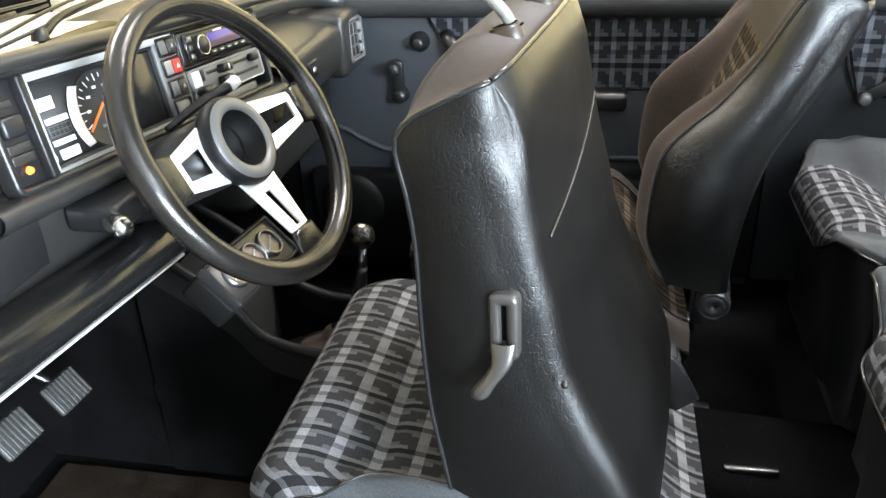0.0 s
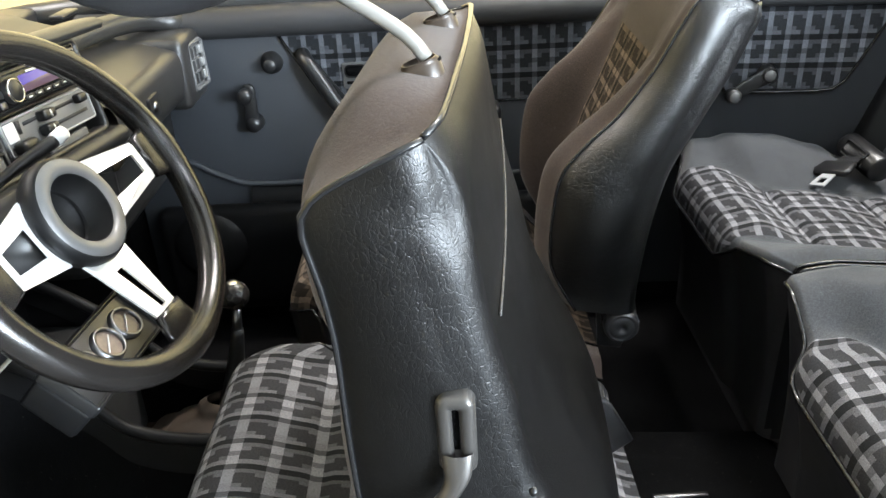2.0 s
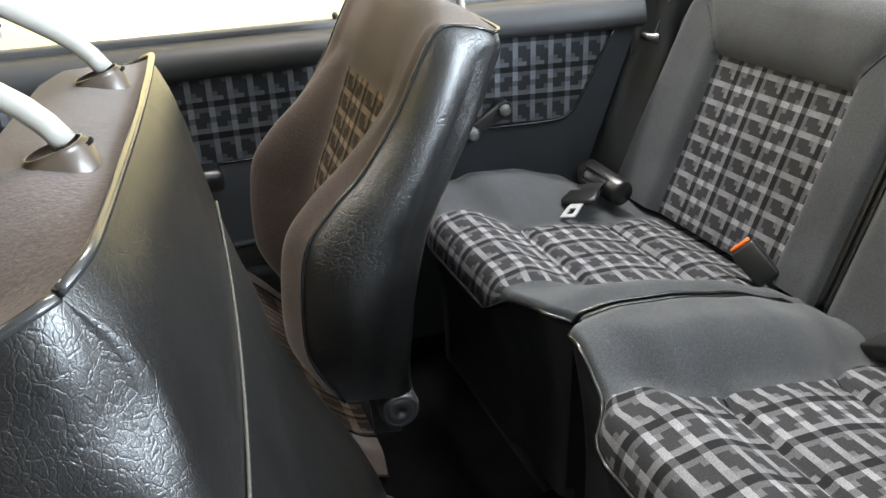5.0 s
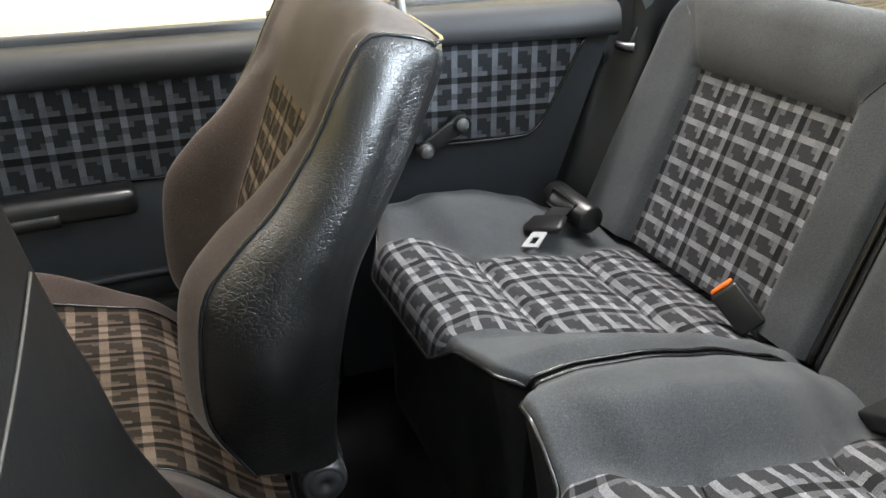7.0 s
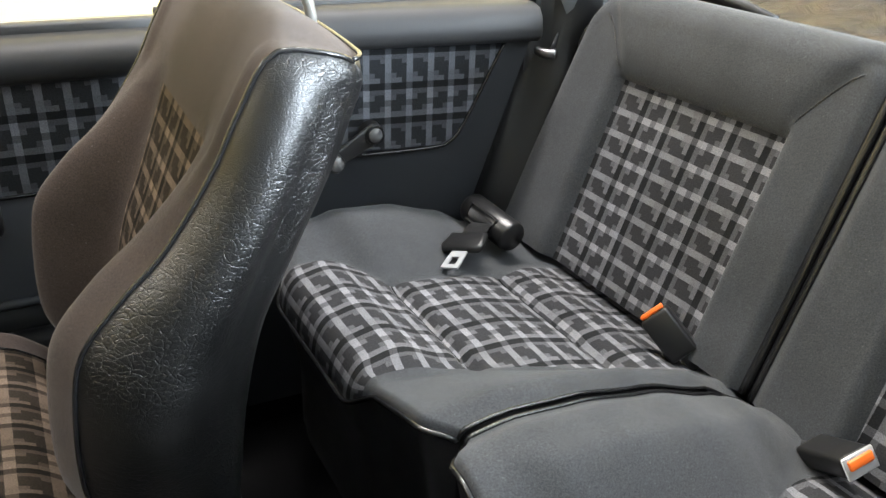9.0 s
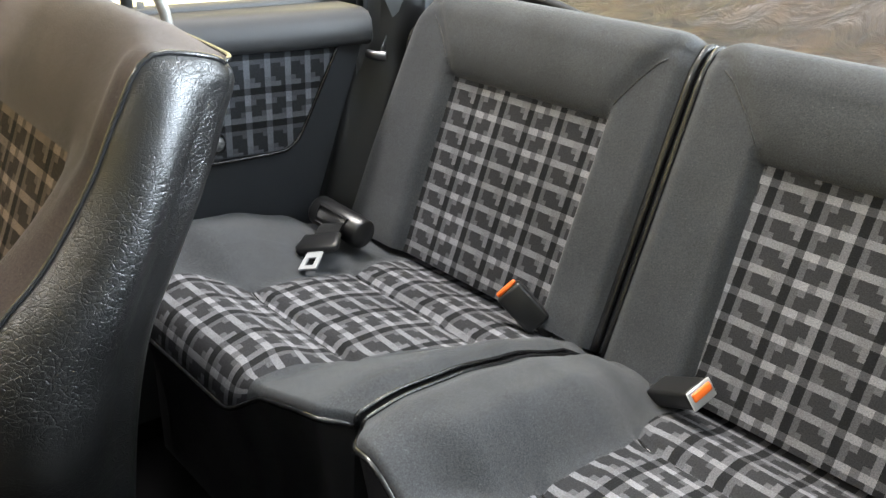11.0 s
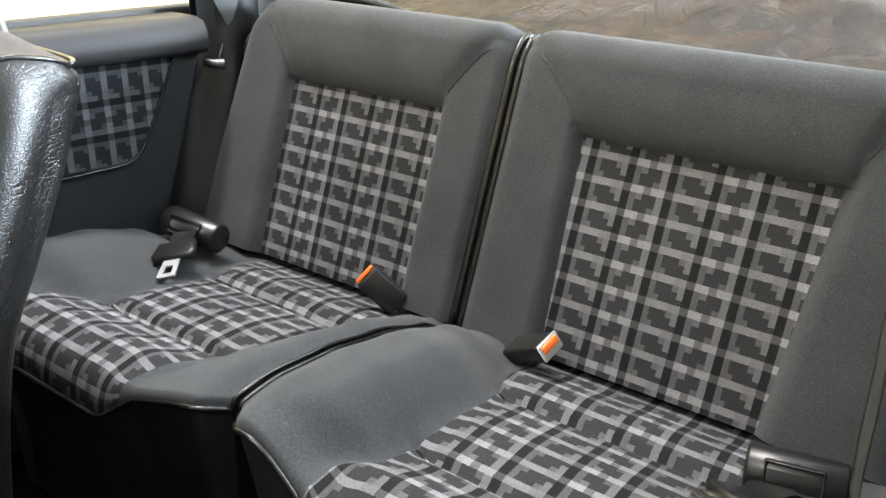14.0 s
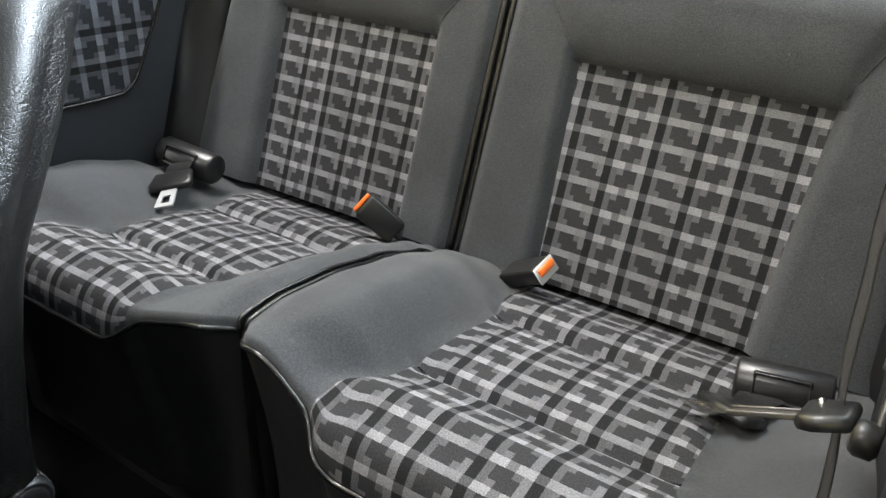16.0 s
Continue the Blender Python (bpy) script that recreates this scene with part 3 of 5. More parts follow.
    part("hook_cap", lathe([(0.0, 0.002), (0.007, 0.0015), (0.0088, -0.002)], facing((0.953, s * 0.560, 0.634), (0.55, -s * 0.8, 0.1)), 16), "steel", p, "bright hook end")
    part("hook_plate", prism([(-0.004, -0.006), (0.010, -0.004), (0.020, 0.026)], 0.003, facing((0.946, s * 0.570, 0.640), (0.2, -s, 0.1)), 0.001), "gun", p)

    def lining(u, v):
        """Grey lining above the groove, running behind the backrest."""
        z = 0.575 + 0.245 * v
        left = 0.999 + 0.55 * max(0.0, 0.60 - z) - 0.58 * max(0.0, z - 0.668)
        return (left + (1.22 - left) * u, s * (0.566 + 0.016 * (1 - u) ** 6 + 0.05 * u * u), z)

    part("upper_trim", sheet(lining, 16, 14), "lining", p, "pale grey vinyl lining behind the belt hook")
    return p


rear_panel(1, "rear_side_panel")
rear_panel(-1, "rear_side_panel")
tagged(part("door_pillar", box(0.470, 0.60, -0.665, -0.600, -0.02, 0.74, r=0.015), "vinyl_soft"), "black trimmed pillar behind the open driver doorway", "pillar", kind="structure")
tagged(part("seat_track_bar", box(0.274, 0.358, -0.076, -0.066, 0.078, 0.090, r=0.003), "gun"), "worn bright steel bar on the carpeted tunnel", "steel bar")


# ---- rear bench ----
def bench_cushion(s, y0, label):
    """One half of the rear bench; s = 1 on the passenger side; y0: its edge at the middle of the car."""
    c = thing("bench_cushion", label, "seat cushion", "rear bench cushions")
    WIDE = 0.605 - y0
    X1 = 0.93

    near = s < 0  # the driver's half
    notch, bulge = (0.122, 0.028) if near else (0.160, 0.012)

    def inner_edge(x):
        if near:
            return 0.148 - 0.028 * (1 - smooth(0.47, 0.53, x)) - 0.018 * smooth(0.72, 0.82, x)
        return 0.168 - 0.10 * max(0.0, x - 0.47) - 0.17 * max(0.0, x - 0.58) + 0.19 * max(0.0, x - 0.82)

    def outer_edge(x):
        if near:
            return 0.450 + 0.030 * (1 - smooth(0.50, 0.56, x))
        return 0.395 + 0.068 * (1 - smooth(0.525, 0.585, x)) + 0.020 * smooth(0.76, 0.85, x)

    def along(x, pts):
        for (xa, za), (xb, zb) in zip(pts, pts[1:]):
            if x <= xb:
                return za + (zb - za) * smooth(xa, xb, x) * 0.5 + (zb - za) * 0.5 * max(0.0, (x - xa) / (xb - xa))
        return pts[-1][1]

    CREST = [(0.43, 0.434), (0.52, 0.445), (0.60, 0.438), (0.70, 0.418), (0.80, 0.384), (0.87, 0.345), (0.94, 0.285)]
    OUTER = [(0.43, 0.400), (0.50, 0.416), (0.56, 0.418), (0.65, 0.412), (0.74, 0.386), (0.80, 0.354), (0.94, 0.325)]

    def height(x, a):
        flat = 0.372 - 0.16 * (x - 0.55)
        i0, o0 = inner_edge(x), outer_edge(x)
        t = smooth(i0 - 0.075, i0 + 0.012, a)
        if not near:  # a long fall from the inner edge to the panel
            w = max(0.0, min(1.0, (a - y0 - 0.012) / (i0 - y0)))
            t = 0.65 * w + 0.35 * smooth(0.0, 1.0, w)
        z = along(x, CREST) * (1 - t) + flat * t
        z += (along(x, OUTER) - flat) * smooth(o0 - 0.005, o0 + 0.165, a) - 0.06 * smooth(0.56, 0.625, a) ** 2
        z -= 0.016 * (1 - smooth(y0, y0 + 0.045, a)) ** 2
        inside = smooth(i0 - 0.02, i0 + 0.02, a) * (1 - smooth(o0 - 0.02, o0 + 0.02, a))
        roll = 0.020 * math.exp(-((x - 0.495) / 0.042) ** 2) + 0.012 * math.exp(-((x - 0.665) / 0.07) ** 2) + 0.012 * math.exp(-((x - 0.815) / 0.04) ** 2)
        roll -= 0.014 * math.exp(-((x - 0.578) / 0.008) ** 2) + 0.013 * math.exp(-((x - 0.762) / 0.008) ** 2)
        return z + inside * roll

    def front(a):
        return 0.438 - bulge * smooth(notch - 0.012, notch + 0.030, a) * (1 - smooth(0.45, 0.58, a)) + 0.040 * smooth(0.42, 0.60, a) + 0.030 * (1 - smooth(y0, y0 + 0.040, a)) ** 2

    def top(a, x):
        """a: metres from the middle of the car; x from 0 at the front edge to 1."""
        x0 = front(a)
        deep = 0.012 + 0.041 * smooth(notch - 0.025, notch + 0.055, a) * (1 - 0.4 * smooth(0.48, 0.58, a))
        r = 0.6 * deep
        if x < 0.14:
            t = x / 0.14 * math.pi / 2
            return Vector((x0 + r * (1 - math.cos(t)), s * a, height(x0 + r, a) - deep * (1 - math.sin(t))))
        xx = x0 + r + (X1 - x0 - r) * (x - 0.14) / 0.86
        return Vector((xx, s * a, height(xx, a)))

    run = [0.010]  # the way along the cushion's surface from its front edge, in metres
    for i in range(72):
        run.append(run[-1] + (top(0.3, (i + 1) / 72) - top(0.3, i / 72)).length)

    def strip(lo, hi, nu, uv=False):
        def spot(u, v):
            xx = top(0.3, v).x
            a0, a1 = (lo(xx) if callable(lo) else lo), (hi(xx) if callable(hi) else hi)
            return top(a0 + (a1 - a0) * u, v)

        def chart(u, v):
            return (0.965 * spot(u, v).y + (0.008 if near else 0.025), run[round(v * 72)])

        return sheet(spot, nu, 72, uv=chart if uv else None)

    part("inner_bolster", strip(y0, inner_edge, 24), "cloth", c)
    part("outer_bolster", strip(outer_edge, y0 + WIDE, 24), "cloth", c)
    part("plaid_panel", strip(inner_edge, outer_edge, 34, True), "plaid", c, "plaid cloth seat panel")
    edge = [top(y0 + WIDE * i / 60, 0.0) for i in range(61)]
    part("piping", tube([p + Vector((-0.002, 0, 0)) for p in edge], 0.0034, 8), "piping", c, "black vinyl piping")
    part("inner_piping", tube([top(y0, i / 30) + Vector((0, 0, 0.001)) for i in range(31)], 0.0028, 6), "piping", c)

    def skirt(u, v):
        p = edge[round(u * 60)]
        return (p.x + 0.030 * v + 0.012 * math.sin(v * 3.1), p.y, p.z - (p.z - 0.10) * v)

    part("front_skirt", sheet(skirt, 60, 12), "vinyl_soft", c, "black vinyl front skirt")
    part("inner_side", sheet(lambda u, v: (top(y0, u).x, s * (y0 + 0.006 * v), top(y0, u).z - (top(y0, u).z - 0.13) * v), 30, 4), "vinyl_soft", c)
    for x in (0.578, 0.762):
        a0, a1 = inner_edge(x), outer_edge(x)
        part("seam", tube([(x, s * (a0 + (a1 - a0) * i / 14), height(x, a0 + (a1 - a0) * i / 14) + 0.0003) for i in range(15)], 0.0016, 6), "piping", c)
    return c


bench_cushion(1, 0.012, "rear bench cushion half in plaid cloth with grey bolsters, passenger side")
bench_cushion(-1, 0.000, "rear bench cushion half in plaid cloth with grey bolsters, driver side")


def bench_back(s, label):
    b = thing("bench_squab", label, "seat back", "rear bench backrests")
    # lean line of the plaid panel, from the cushion to its upper edge
    foot, head = Vector((0.890, 0, 0.330)), Vector((0.994, 0, 0.62))
    d = (head - foot).normalized()
    n = Vector((-d.z, 0, d.x))

    lo = lambda h: 0.118 if s > 0 else 0.131 - 0.045 * min(h, 0.308)
    hi = lambda h: 0.426 if s > 0 else 0.427 + 0.068 * min(h, 0.308)

    def surf(a, h):
        """a: metres from the middle of the car; h: metres up the lean line; past 0.40 it rolls over the top."""
        edge = (1 - smooth(0.0, 0.020, a - I0)) * (0.018 if s > 0 else 0.010) + smooth(0.515, 0.565, a) * 0.035
        side = 1 - smooth(lo(h) - 0.016, lo(h) + 0.004, a) + smooth(hi(h) - 0.005, hi(h) + 0.018, a)
        # the roll swells out above its mitred lower edge
        l, r = lo(cut), hi(cut)
        start = cut + (0.405 - cut) * (max(0.0, min(1.0, (l - a) / (l - I0 - 0.034))) + max(0.0, min(1.0, (a - r) / (0.490 - r)))) ** 1.25
        roll = 0.031 * math.sqrt(1 - (1 - max(0.0, min(1.0, (h - start) / 0.075))) ** 2)
        puff = max(0.021 * min(1, side), roll) - edge
        rise = 0.400 - 0.060 * smooth(0.45, 0.575, a) ** 2 - 0.012 * (1 - smooth(I0, I0 + 0.05, a)) ** 2
        p = foot + d * min(h, rise) + n * puff
        if h > rise:
            t = min(2.6, (h - rise) / 0.142 * 2.4)
            r = 0.048
            p = p - n * r + (n * math.cos(t) + d * math.sin(t)) * r
        return Vector((p.x, s * flare(a, h), p.z))

    cut = 0.308
    A = 0.565
    I0 = 0.013 if s > 0 else 0.001
    flare = lambda a, h: a + smooth(0.44, 0.56, a) * (0.056 - 0.11 * min(h, 0.42))

    def across(a, b, h):
        """A point between two edges, given as functions of the height, at the share u."""
        return lambda u, v: surf(a(h * v) + (b(h * v) - a(h * v)) * u, h * v)

    part("plaid_panel", sheet(across(lo, hi, cut), 24, 20, uv=lambda u, v: (0.965 * s * (lo(cut * v) + (hi(cut * v) - lo(cut * v)) * u) + (0.025 if s > 0 else 0.015), (0.3000 if s > 0 else 0.2947) - cut * v)), "plaid", b, "plaid cloth panel")
    part("inner_bolster", sheet(across(lambda h: I0, lo, cut), 16, 20), "cloth", b)
    part("outer_bolster", sheet(across(hi, lambda h: A, cut), 16, 20), "cloth", b)
    part("top_roll", sheet(lambda u, v: surf(I0 + (A - I0) * u, cut + (0.545 - cut) * v), 72, 60), "cloth", b, "smooth grey cloth top roll")
    part("seam", tube([surf(I0 + 0.034 + (lo(cut) - I0 - 0.034) * (i / 10) ** 0.8, 0.405 - (0.405 - cut) * i / 10) + n * 0.0005 for i in range(11)], 0.0009, 6), "vinyl_soft", b)
    part("seam", tube([surf(0.490 - (0.490 - hi(cut)) * (i / 10) ** 0.8, 0.395 - (0.395 - cut) * i / 10) + n * 0.0005 for i in range(11)], 0.0009, 6), "vinyl_soft", b)
    part("edge_piping", tube([surf(I0 + 0.002, 0.52 * i / 30) + n * 0.002 for i in range(31)], 0.0065 if s > 0 else 0.0045, 8), "piping", b, "glossy black edge piping")
    part("edge_piping", tube([surf(0.558, 0.52 * i / 30) + n * 0.002 for i in range(31)], 0.010 if s > 0 else 0.005, 8), "piping", b, "glossy black edge piping")
    for aa in (I0, A):
        part("side_face", sheet(lambda u, v: surf(aa, 0.545 * u) * (1 - v) + v * (surf(aa, 0.545 * u) + Vector((0.10, 0, -0.05))), 30, 3), "cloth" if aa == I0 else "vinyl_soft", b)
    part("back_shell", sheet(lambda u, v: surf(I0 + (A - I0) * u, 0.545 * v) + Vector((0.09, 0, -0.06)), 20, 20), "vinyl_soft", b)
    return b


bench_back(1, "grey rear backrest with sunken plaid panel, passenger side")
bench_back(-1, "grey rear backrest with sunken plaid panel, driver side")


# folded soft top behind the bench, under its cover
def hood_at(u, v):
    y = -0.74 + 1.48 * u
    x = 1.06 + 0.78 * v
    z = 0.675 + 0.17 * smooth(0.0, 0.75, v) + 0.012 * math.sin(3.0 * u + 4 * v)
    z += 0.020 * noise.noise((y * 3.5, x * 5, 0.3)) + 0.016 * abs(noise.noise((y * 6, x * 11, 2.0))) + 0.008 * abs(noise.noise((y * 15 + x * 6, x * 17, 7.0))) + 0.0012 * noise.noise((y * 30, x * 34, 5.0))
    z += 0.022 * math.exp(-((v - 0.33 - 0.06 * math.sin(4.0 * u)) / 0.05) ** 2) * (0.5 + 0.5 * math.sin(5 * u + 1)) - 0.10 * smooth(0.85, 1.0, v)
    return (x, y, z)


soft_top = thing("folded_soft_top", "wrinkled dark brown cover over the folded soft top", "soft top")
part("cover", sheet(hood_at, 150, 80), "hood", soft_top, "creased brown-black vinyl cover")
part("front_hem", tube([Vector(hood_at(i / 60, 0.02)) for i in range(61)], 0.006, 8), "hood", soft_top)


bow = part("frame_arm", tube([(1.10, 0.640, 0.700), (1.11, 0.600, 0.728), (1.125, 0.540, 0.742), (1.14, 0.470, 0.744), (1.16, 0.400, 0.736), (1.19, 0.33, 0.715)], lambda t: 0.015 - 0.006 * abs(2 * t - 1), 12, 30), "plastic", soft_top, "black folding frame arm")
part("pivot", lathe([(0.0, 0.022), (0.012, 0.021), (0.015, 0.016), (0.015, 0.0)], facing((1.120, 0.500, 0.742), (-0.9, -0.2, 0.4)), 18), "gun_black", bow, "dark pivot bolt")
part("strap", tube([(1.105, 0.545, 0.748), (1.112, 0.515, 0.764), (1.135, 0.475, 0.768), (1.160, 0.440, 0.752)], 0.006, 8, 20), "webbing", bow, "black webbing strap")


# ---- front seats ----
SIDE = [(-0.075, 0.037), (-0.106, 0.095), (-0.116, 0.135), (-0.113, 0.205), (-0.100, 0.268), (-0.064, 0.313), (-0.025, 0.351), (0.018, 0.412), (0.045, 0.463), (0.073, 0.505), (0.112, 0.505), (0.154, 0.493)]
MID = [(-0.020, 0.030), (-0.040, 0.090), (-0.045, 0.140), (-0.042, 0.200), (-0.026, 0.260), (-0.004, 0.310), (0.015, 0.360), (0.034, 0.412), (0.055, 0.467), (0.084, 0.511), (0.124, 0.521), (0.158, 0.499)]
REAR = [(0.022, 0.020), (0.022, 0.055), (0.024, 0.094), (0.032, 0.172), (0.053, 0.260), (0.083, 0.321), (0.117, 0.384), (0.151, 0.448), (0.162, 0.478), (0.154, 0.493)]
SIDE_TILTED = [(-0.085, 0.037), (-0.118, 0.095), (-0.120, 0.150), (-0.102, 0.198), (-0.080, 0.250), (-0.053, 0.301), (-0.024, 0.350), (0.010, 0.405), (0.030, 0.445), (0.048, 0.489), (0.068, 0.501), (0.112, 0.499), (0.154, 0.493)]
MID_TILTED = [(-0.020, 0.030), (-0.040, 0.090), (-0.045, 0.140), (-0.045, 0.200), (-0.040, 0.260), (-0.036, 0.310), (-0.036, 0.360), (-0.033, 0.405), (-0.014, 0.446), (0.016, 0.486), (0.046, 0.510), (0.085, 0.525), (0.124, 0.528), (0.158, 0.500)]
REAR_TILTED = [(0.028, 0.020), (0.040, 0.055), (0.050, 0.109), (0.056, 0.178), (0.066, 0.240), (0.086, 0.297), (0.097, 0.333), (0.113, 0.377), (0.131, 0.420), (0.149, 0.462), (0.154, 0.493)]
HALF = 0.2025


def front_seat(label, base, back_m, inner, cushion_z, reach, profiles):
    """base: the seat's foot; back_m: the pose of the backrest's hinge; inner: the sign of the side towards the tunnel."""
    seat = thing("bucket_seat", label, "car seat", "front seats", at=base)
    inv = Matrix.Translation(base).inverted()

    def back(name, bm, mat, lab="", parent=None, smooth_it=True, soft=False):
        if soft:
            for v in bm.verts:
                v.co = soften(v.co)
        bmesh.ops.transform(bm, verts=bm.verts, matrix=inv @ back_m)
        return part(name, bm, mat, parent or seat, lab, smooth_it)

    K, PK = 48, 34
    side, mid, rear = (lerp_path([(x, 0, z) for x, z in p], K + 1) for p in profiles)

    def crown(yy):
        return (0.006 if inner > 0 else 0.013) * (1 - yy * yy)

    def rear_x(z):
        for a, b in zip(rear, rear[1:]):
            if a.z <= z <= b.z:
                return a.x + (b.x - a.x) * (z - a.z) / max(1e-6, b.z - a.z)
        return rear[-1].x

    def soften(p):
        """Rounds the upright rear corners towards the top."""
        r = 0.034 * smooth(0.36, 0.47, p.z)
        dx, dy = p.x - (rear_x(p.z) + crown(p.y / HALF) - r), abs(p.y) - (HALF - r)
        if r < 1e-4 or dx <= 0 or dy <= 0:
            return p
        k = max(dx, dy) / math.hypot(dx, dy)
        return Vector((p.x - dx * (1 - k), math.copysign(HALF - r + dy * k, p.y), p.z))

    def face(yy, k):
        """The padded front at yy (-1 to 1 across) and step k up and over the top."""
        a = abs(yy)
        f = k / K
        p = side[k].lerp(mid[k], 1 - smooth(0.50, 1.0, a) if k > 33 else 1 - smooth(0.52, 0.80, a))
        bulge = 0.019 * math.sin(math.pi * smooth(0.60, 1.0, a)) ** 0.8 * (1 - smooth(0.50, 0.72, f)) + 0.005 * math.sin(math.pi * smooth(0.80, 1.0, a)) * smooth(0.50, 0.72, f) * (1 - smooth(0.85, 1, f))
        puff = -0.004 * (1 - a) * (1 - smooth(0.5, 0.7, f))
        q = Vector((p.x - bulge + puff, yy * HALF, p.z))
        end = Vector((rear[K].x + crown(yy), yy * HALF, rear[K].z))
        return q.lerp(end, smooth(0.90, 1.0, f))

    PW, K0, K1 = 0.53, 4, 32
    back("plaid_panel", sheet(lambda u, v: face(PW * (2 * u - 1), K0 + round((K1 - K0) * v)), 20, K1 - K0, uv=lambda u, v: (PW * HALF * 2 * u + 0.01, 0.40 * (1 - v))), "plaid_warm_dim", "plaid cloth centre panel")
    for s in (1, -1):
        back("side_bolster", sheet(lambda u, v: face(s * (PW + (1 - PW) * u), round(K1 * v)), 18, K1), "cloth_front")
    back("top_pad", sheet(lambda u, v: face(2 * u - 1, K1 + round((K - K1) * v)), 64, K - K1), "cloth_front", "smooth cloth upper pad", soft=True)

    def shell(u, v):
        """Side, rounded corner, back and the other side, at the height v; the sides swell a little."""
        k = round(v * K)
        f, r = side[k], rear[k]
        wide = abs(r.x - f.x)
        rad = min(0.026, 0.45 * wide)
        swell = (0.013 if inner > 0 else 0.038) * min(1.0, wide / 0.08) * smooth(0.0, 0.30, v) * (1 - max(0.0, (v - 0.48) / 0.52) ** 2)
        half = []
        for i in range(13):
            t = i / 12
            half.append((f.x + (r.x - rad - f.x) * t, HALF + swell * math.sin(math.pi * min(1.0, t * 0.90)) ** 0.8))
        for a in (0.45, 0.80, 1.10, 1.35, 1.5708):
            half.append((r.x - rad * (1 - math.sin(a)), half[12][1] - rad * (1 - math.cos(a))))
        for t in (0.8, 0.55, 0.25):
            half.append((r.x + crown(t), (HALF - rad) * t))
        pts = half + [(r.x + crown(0), 0)] + [(x, -y) for x, y in reversed(half)]
        i = min(len(pts) - 1, round(u * (len(pts) - 1)))
        x, y = pts[i]
        depth = max(0, min(1, (x - f.x) / max(1e-6, r.x - f.x)))
        return (x, y, f.z + (r.z - f.z) * depth)

    back("back_shell", sheet(shell, 42, K), "vinyl" if inner > 0 else "vinyl_creased", "smooth black vinyl sides and back" if inner > 0 else "creased black vinyl sides and back", soft=True)
    for s in (1, -1):
        back("side_piping", tube([(p.x, s * (HALF + 0.001), p.z) for p in side], 0.0025, 8), "piping", "black vinyl piping", soft=True)
    back("top_piping", tube([face(1 - 2 * i / 60, K) + Vector((0.001, 0, 0.001)) for i in range(61)], 0.0025, 8), "piping", soft=True)

    if inner > 0:
        def pocket(t):
            y, z = -0.165 + 0.335 * t, 0.350 + 0.030 * t - 0.006 * math.sin(math.pi * t)
            return (rear_x(z) + crown(y / HALF) + 0.0006, y, z)

        back("pocket_piping", tube([pocket(i / 24) for i in range(25)], 0.0012, 6), "pocket_piping", "faint grey pocket piping across the back")

    # recliner wheel and hinge at the tunnel side
    w = inner * (HALF - 0.040)
    hub = facing((0.0, w, 0.0), (0, inner, 0))
    rec = back("recliner", lathe([(0.0245, 0.0), (0.0275, 0.003), (0.0280, 0.030), (0.0270, 0.036), (0.0245, 0.0395), (0.0220, 0.0405), (0.0205, 0.0385), (0.0190, 0.0400), (0.0060, 0.0405), (0.0045, 0.0380), (0.0, 0.0375)], hub, 36), "gun_black", "black plastic recliner wheel")
    for i in range(18):
        back("grip_rib", box(-0.0012, 0.0012, 0.0270, 0.0288, 0.006, 0.030, r=0.0, m=hub @ Matrix.Rotation(i * math.pi / 9, 4, "Z")), "gun_black", parent=rec)
    arm = back("hinge_arm", prism([(-0.030, -0.060), (0.008, -0.066), (0.022, -0.036), (0.031, 0.0), (0.026, 0.034), (0.010, 0.050), (-0.020, 0.040), (-0.034, 0.0)], 0.010, facing((0, w - inner * 0.012, 0), (0, inner, 0)), 0.003), "gun_black", "dark steel hinge bracket")
    back("hinge_bolt", lathe([(0.0, 0.006), (0.006, 0.0055), (0.0075, 0.0)], facing((-0.012 * inner, w - inner * 0.002, -0.043), (0, inner, 0)), 12), "gun", parent=arm)
    # release lever on the door side
    o = -inner
    up = (0.52, 0, 0.85)
    lm = facing((0.046, o * (HALF + 0.009), 0.312), (0, o, 0), up)
    plate = back("lever_plate", ring_frame(lm, -0.0135, 0.0135, -0.034, 0.032, 0.0110, -0.006, 0.008, 0.008), "lever", "worn metal tilt lever surround")
    # black filler puts the shade of the deep lever slot into colour
    back("slot", prism(round_outline(0.0110, 0.050, 0.003), 0.0020, lm, 0.0), "carpet", parent=plate)

    def paddle(u, v):
        """A flat lever that leaves the slot wide, narrows and ends in a rounded grip."""
        a = 6.28318 * u
        wide = 0.0115 - 0.0035 * smooth(0.0, 0.55, v) + 0.0010 * smooth(0.60, 0.86, v)
        if v > 0.86:
            wide *= math.sqrt(max(0.0, 1 - ((v - 0.86) / 0.14) ** 2))
        thick = 0.0060 + 0.0020 * smooth(0.5, 0.86, v) if v < 0.86 else 0.008 * wide / 0.009
        side_way = -0.020 * smooth(0.25, 1.0, v) * o
        return lm @ Vector((side_way * -1.0 + wide * math.cos(a), -0.014 - 0.054 * v, 0.007 + 0.013 * math.sin(min(1.0, v * 1.2) * 1.5) + thick * math.sin(a)))

    back("tilt_lever", sheet(paddle, 20, 30, closed_u=True), "lever", "worn dark metal tilt lever")
    back("trim_stud", lathe([(0.0, 0.004), (0.003, 0.003), (0.0035, 0.0)], facing((0.062, o * (HALF + 0.010), 0.238), (0, o, 0)), 10), "plastic")

    # headrest on two bent posts that leave sunken sockets
    for y in (-0.090, 0.060) if inner > 0 else (-0.070, 0.080):
        sx, sz = (0.150, 0.522) if inner > 0 else (0.150, 0.503)
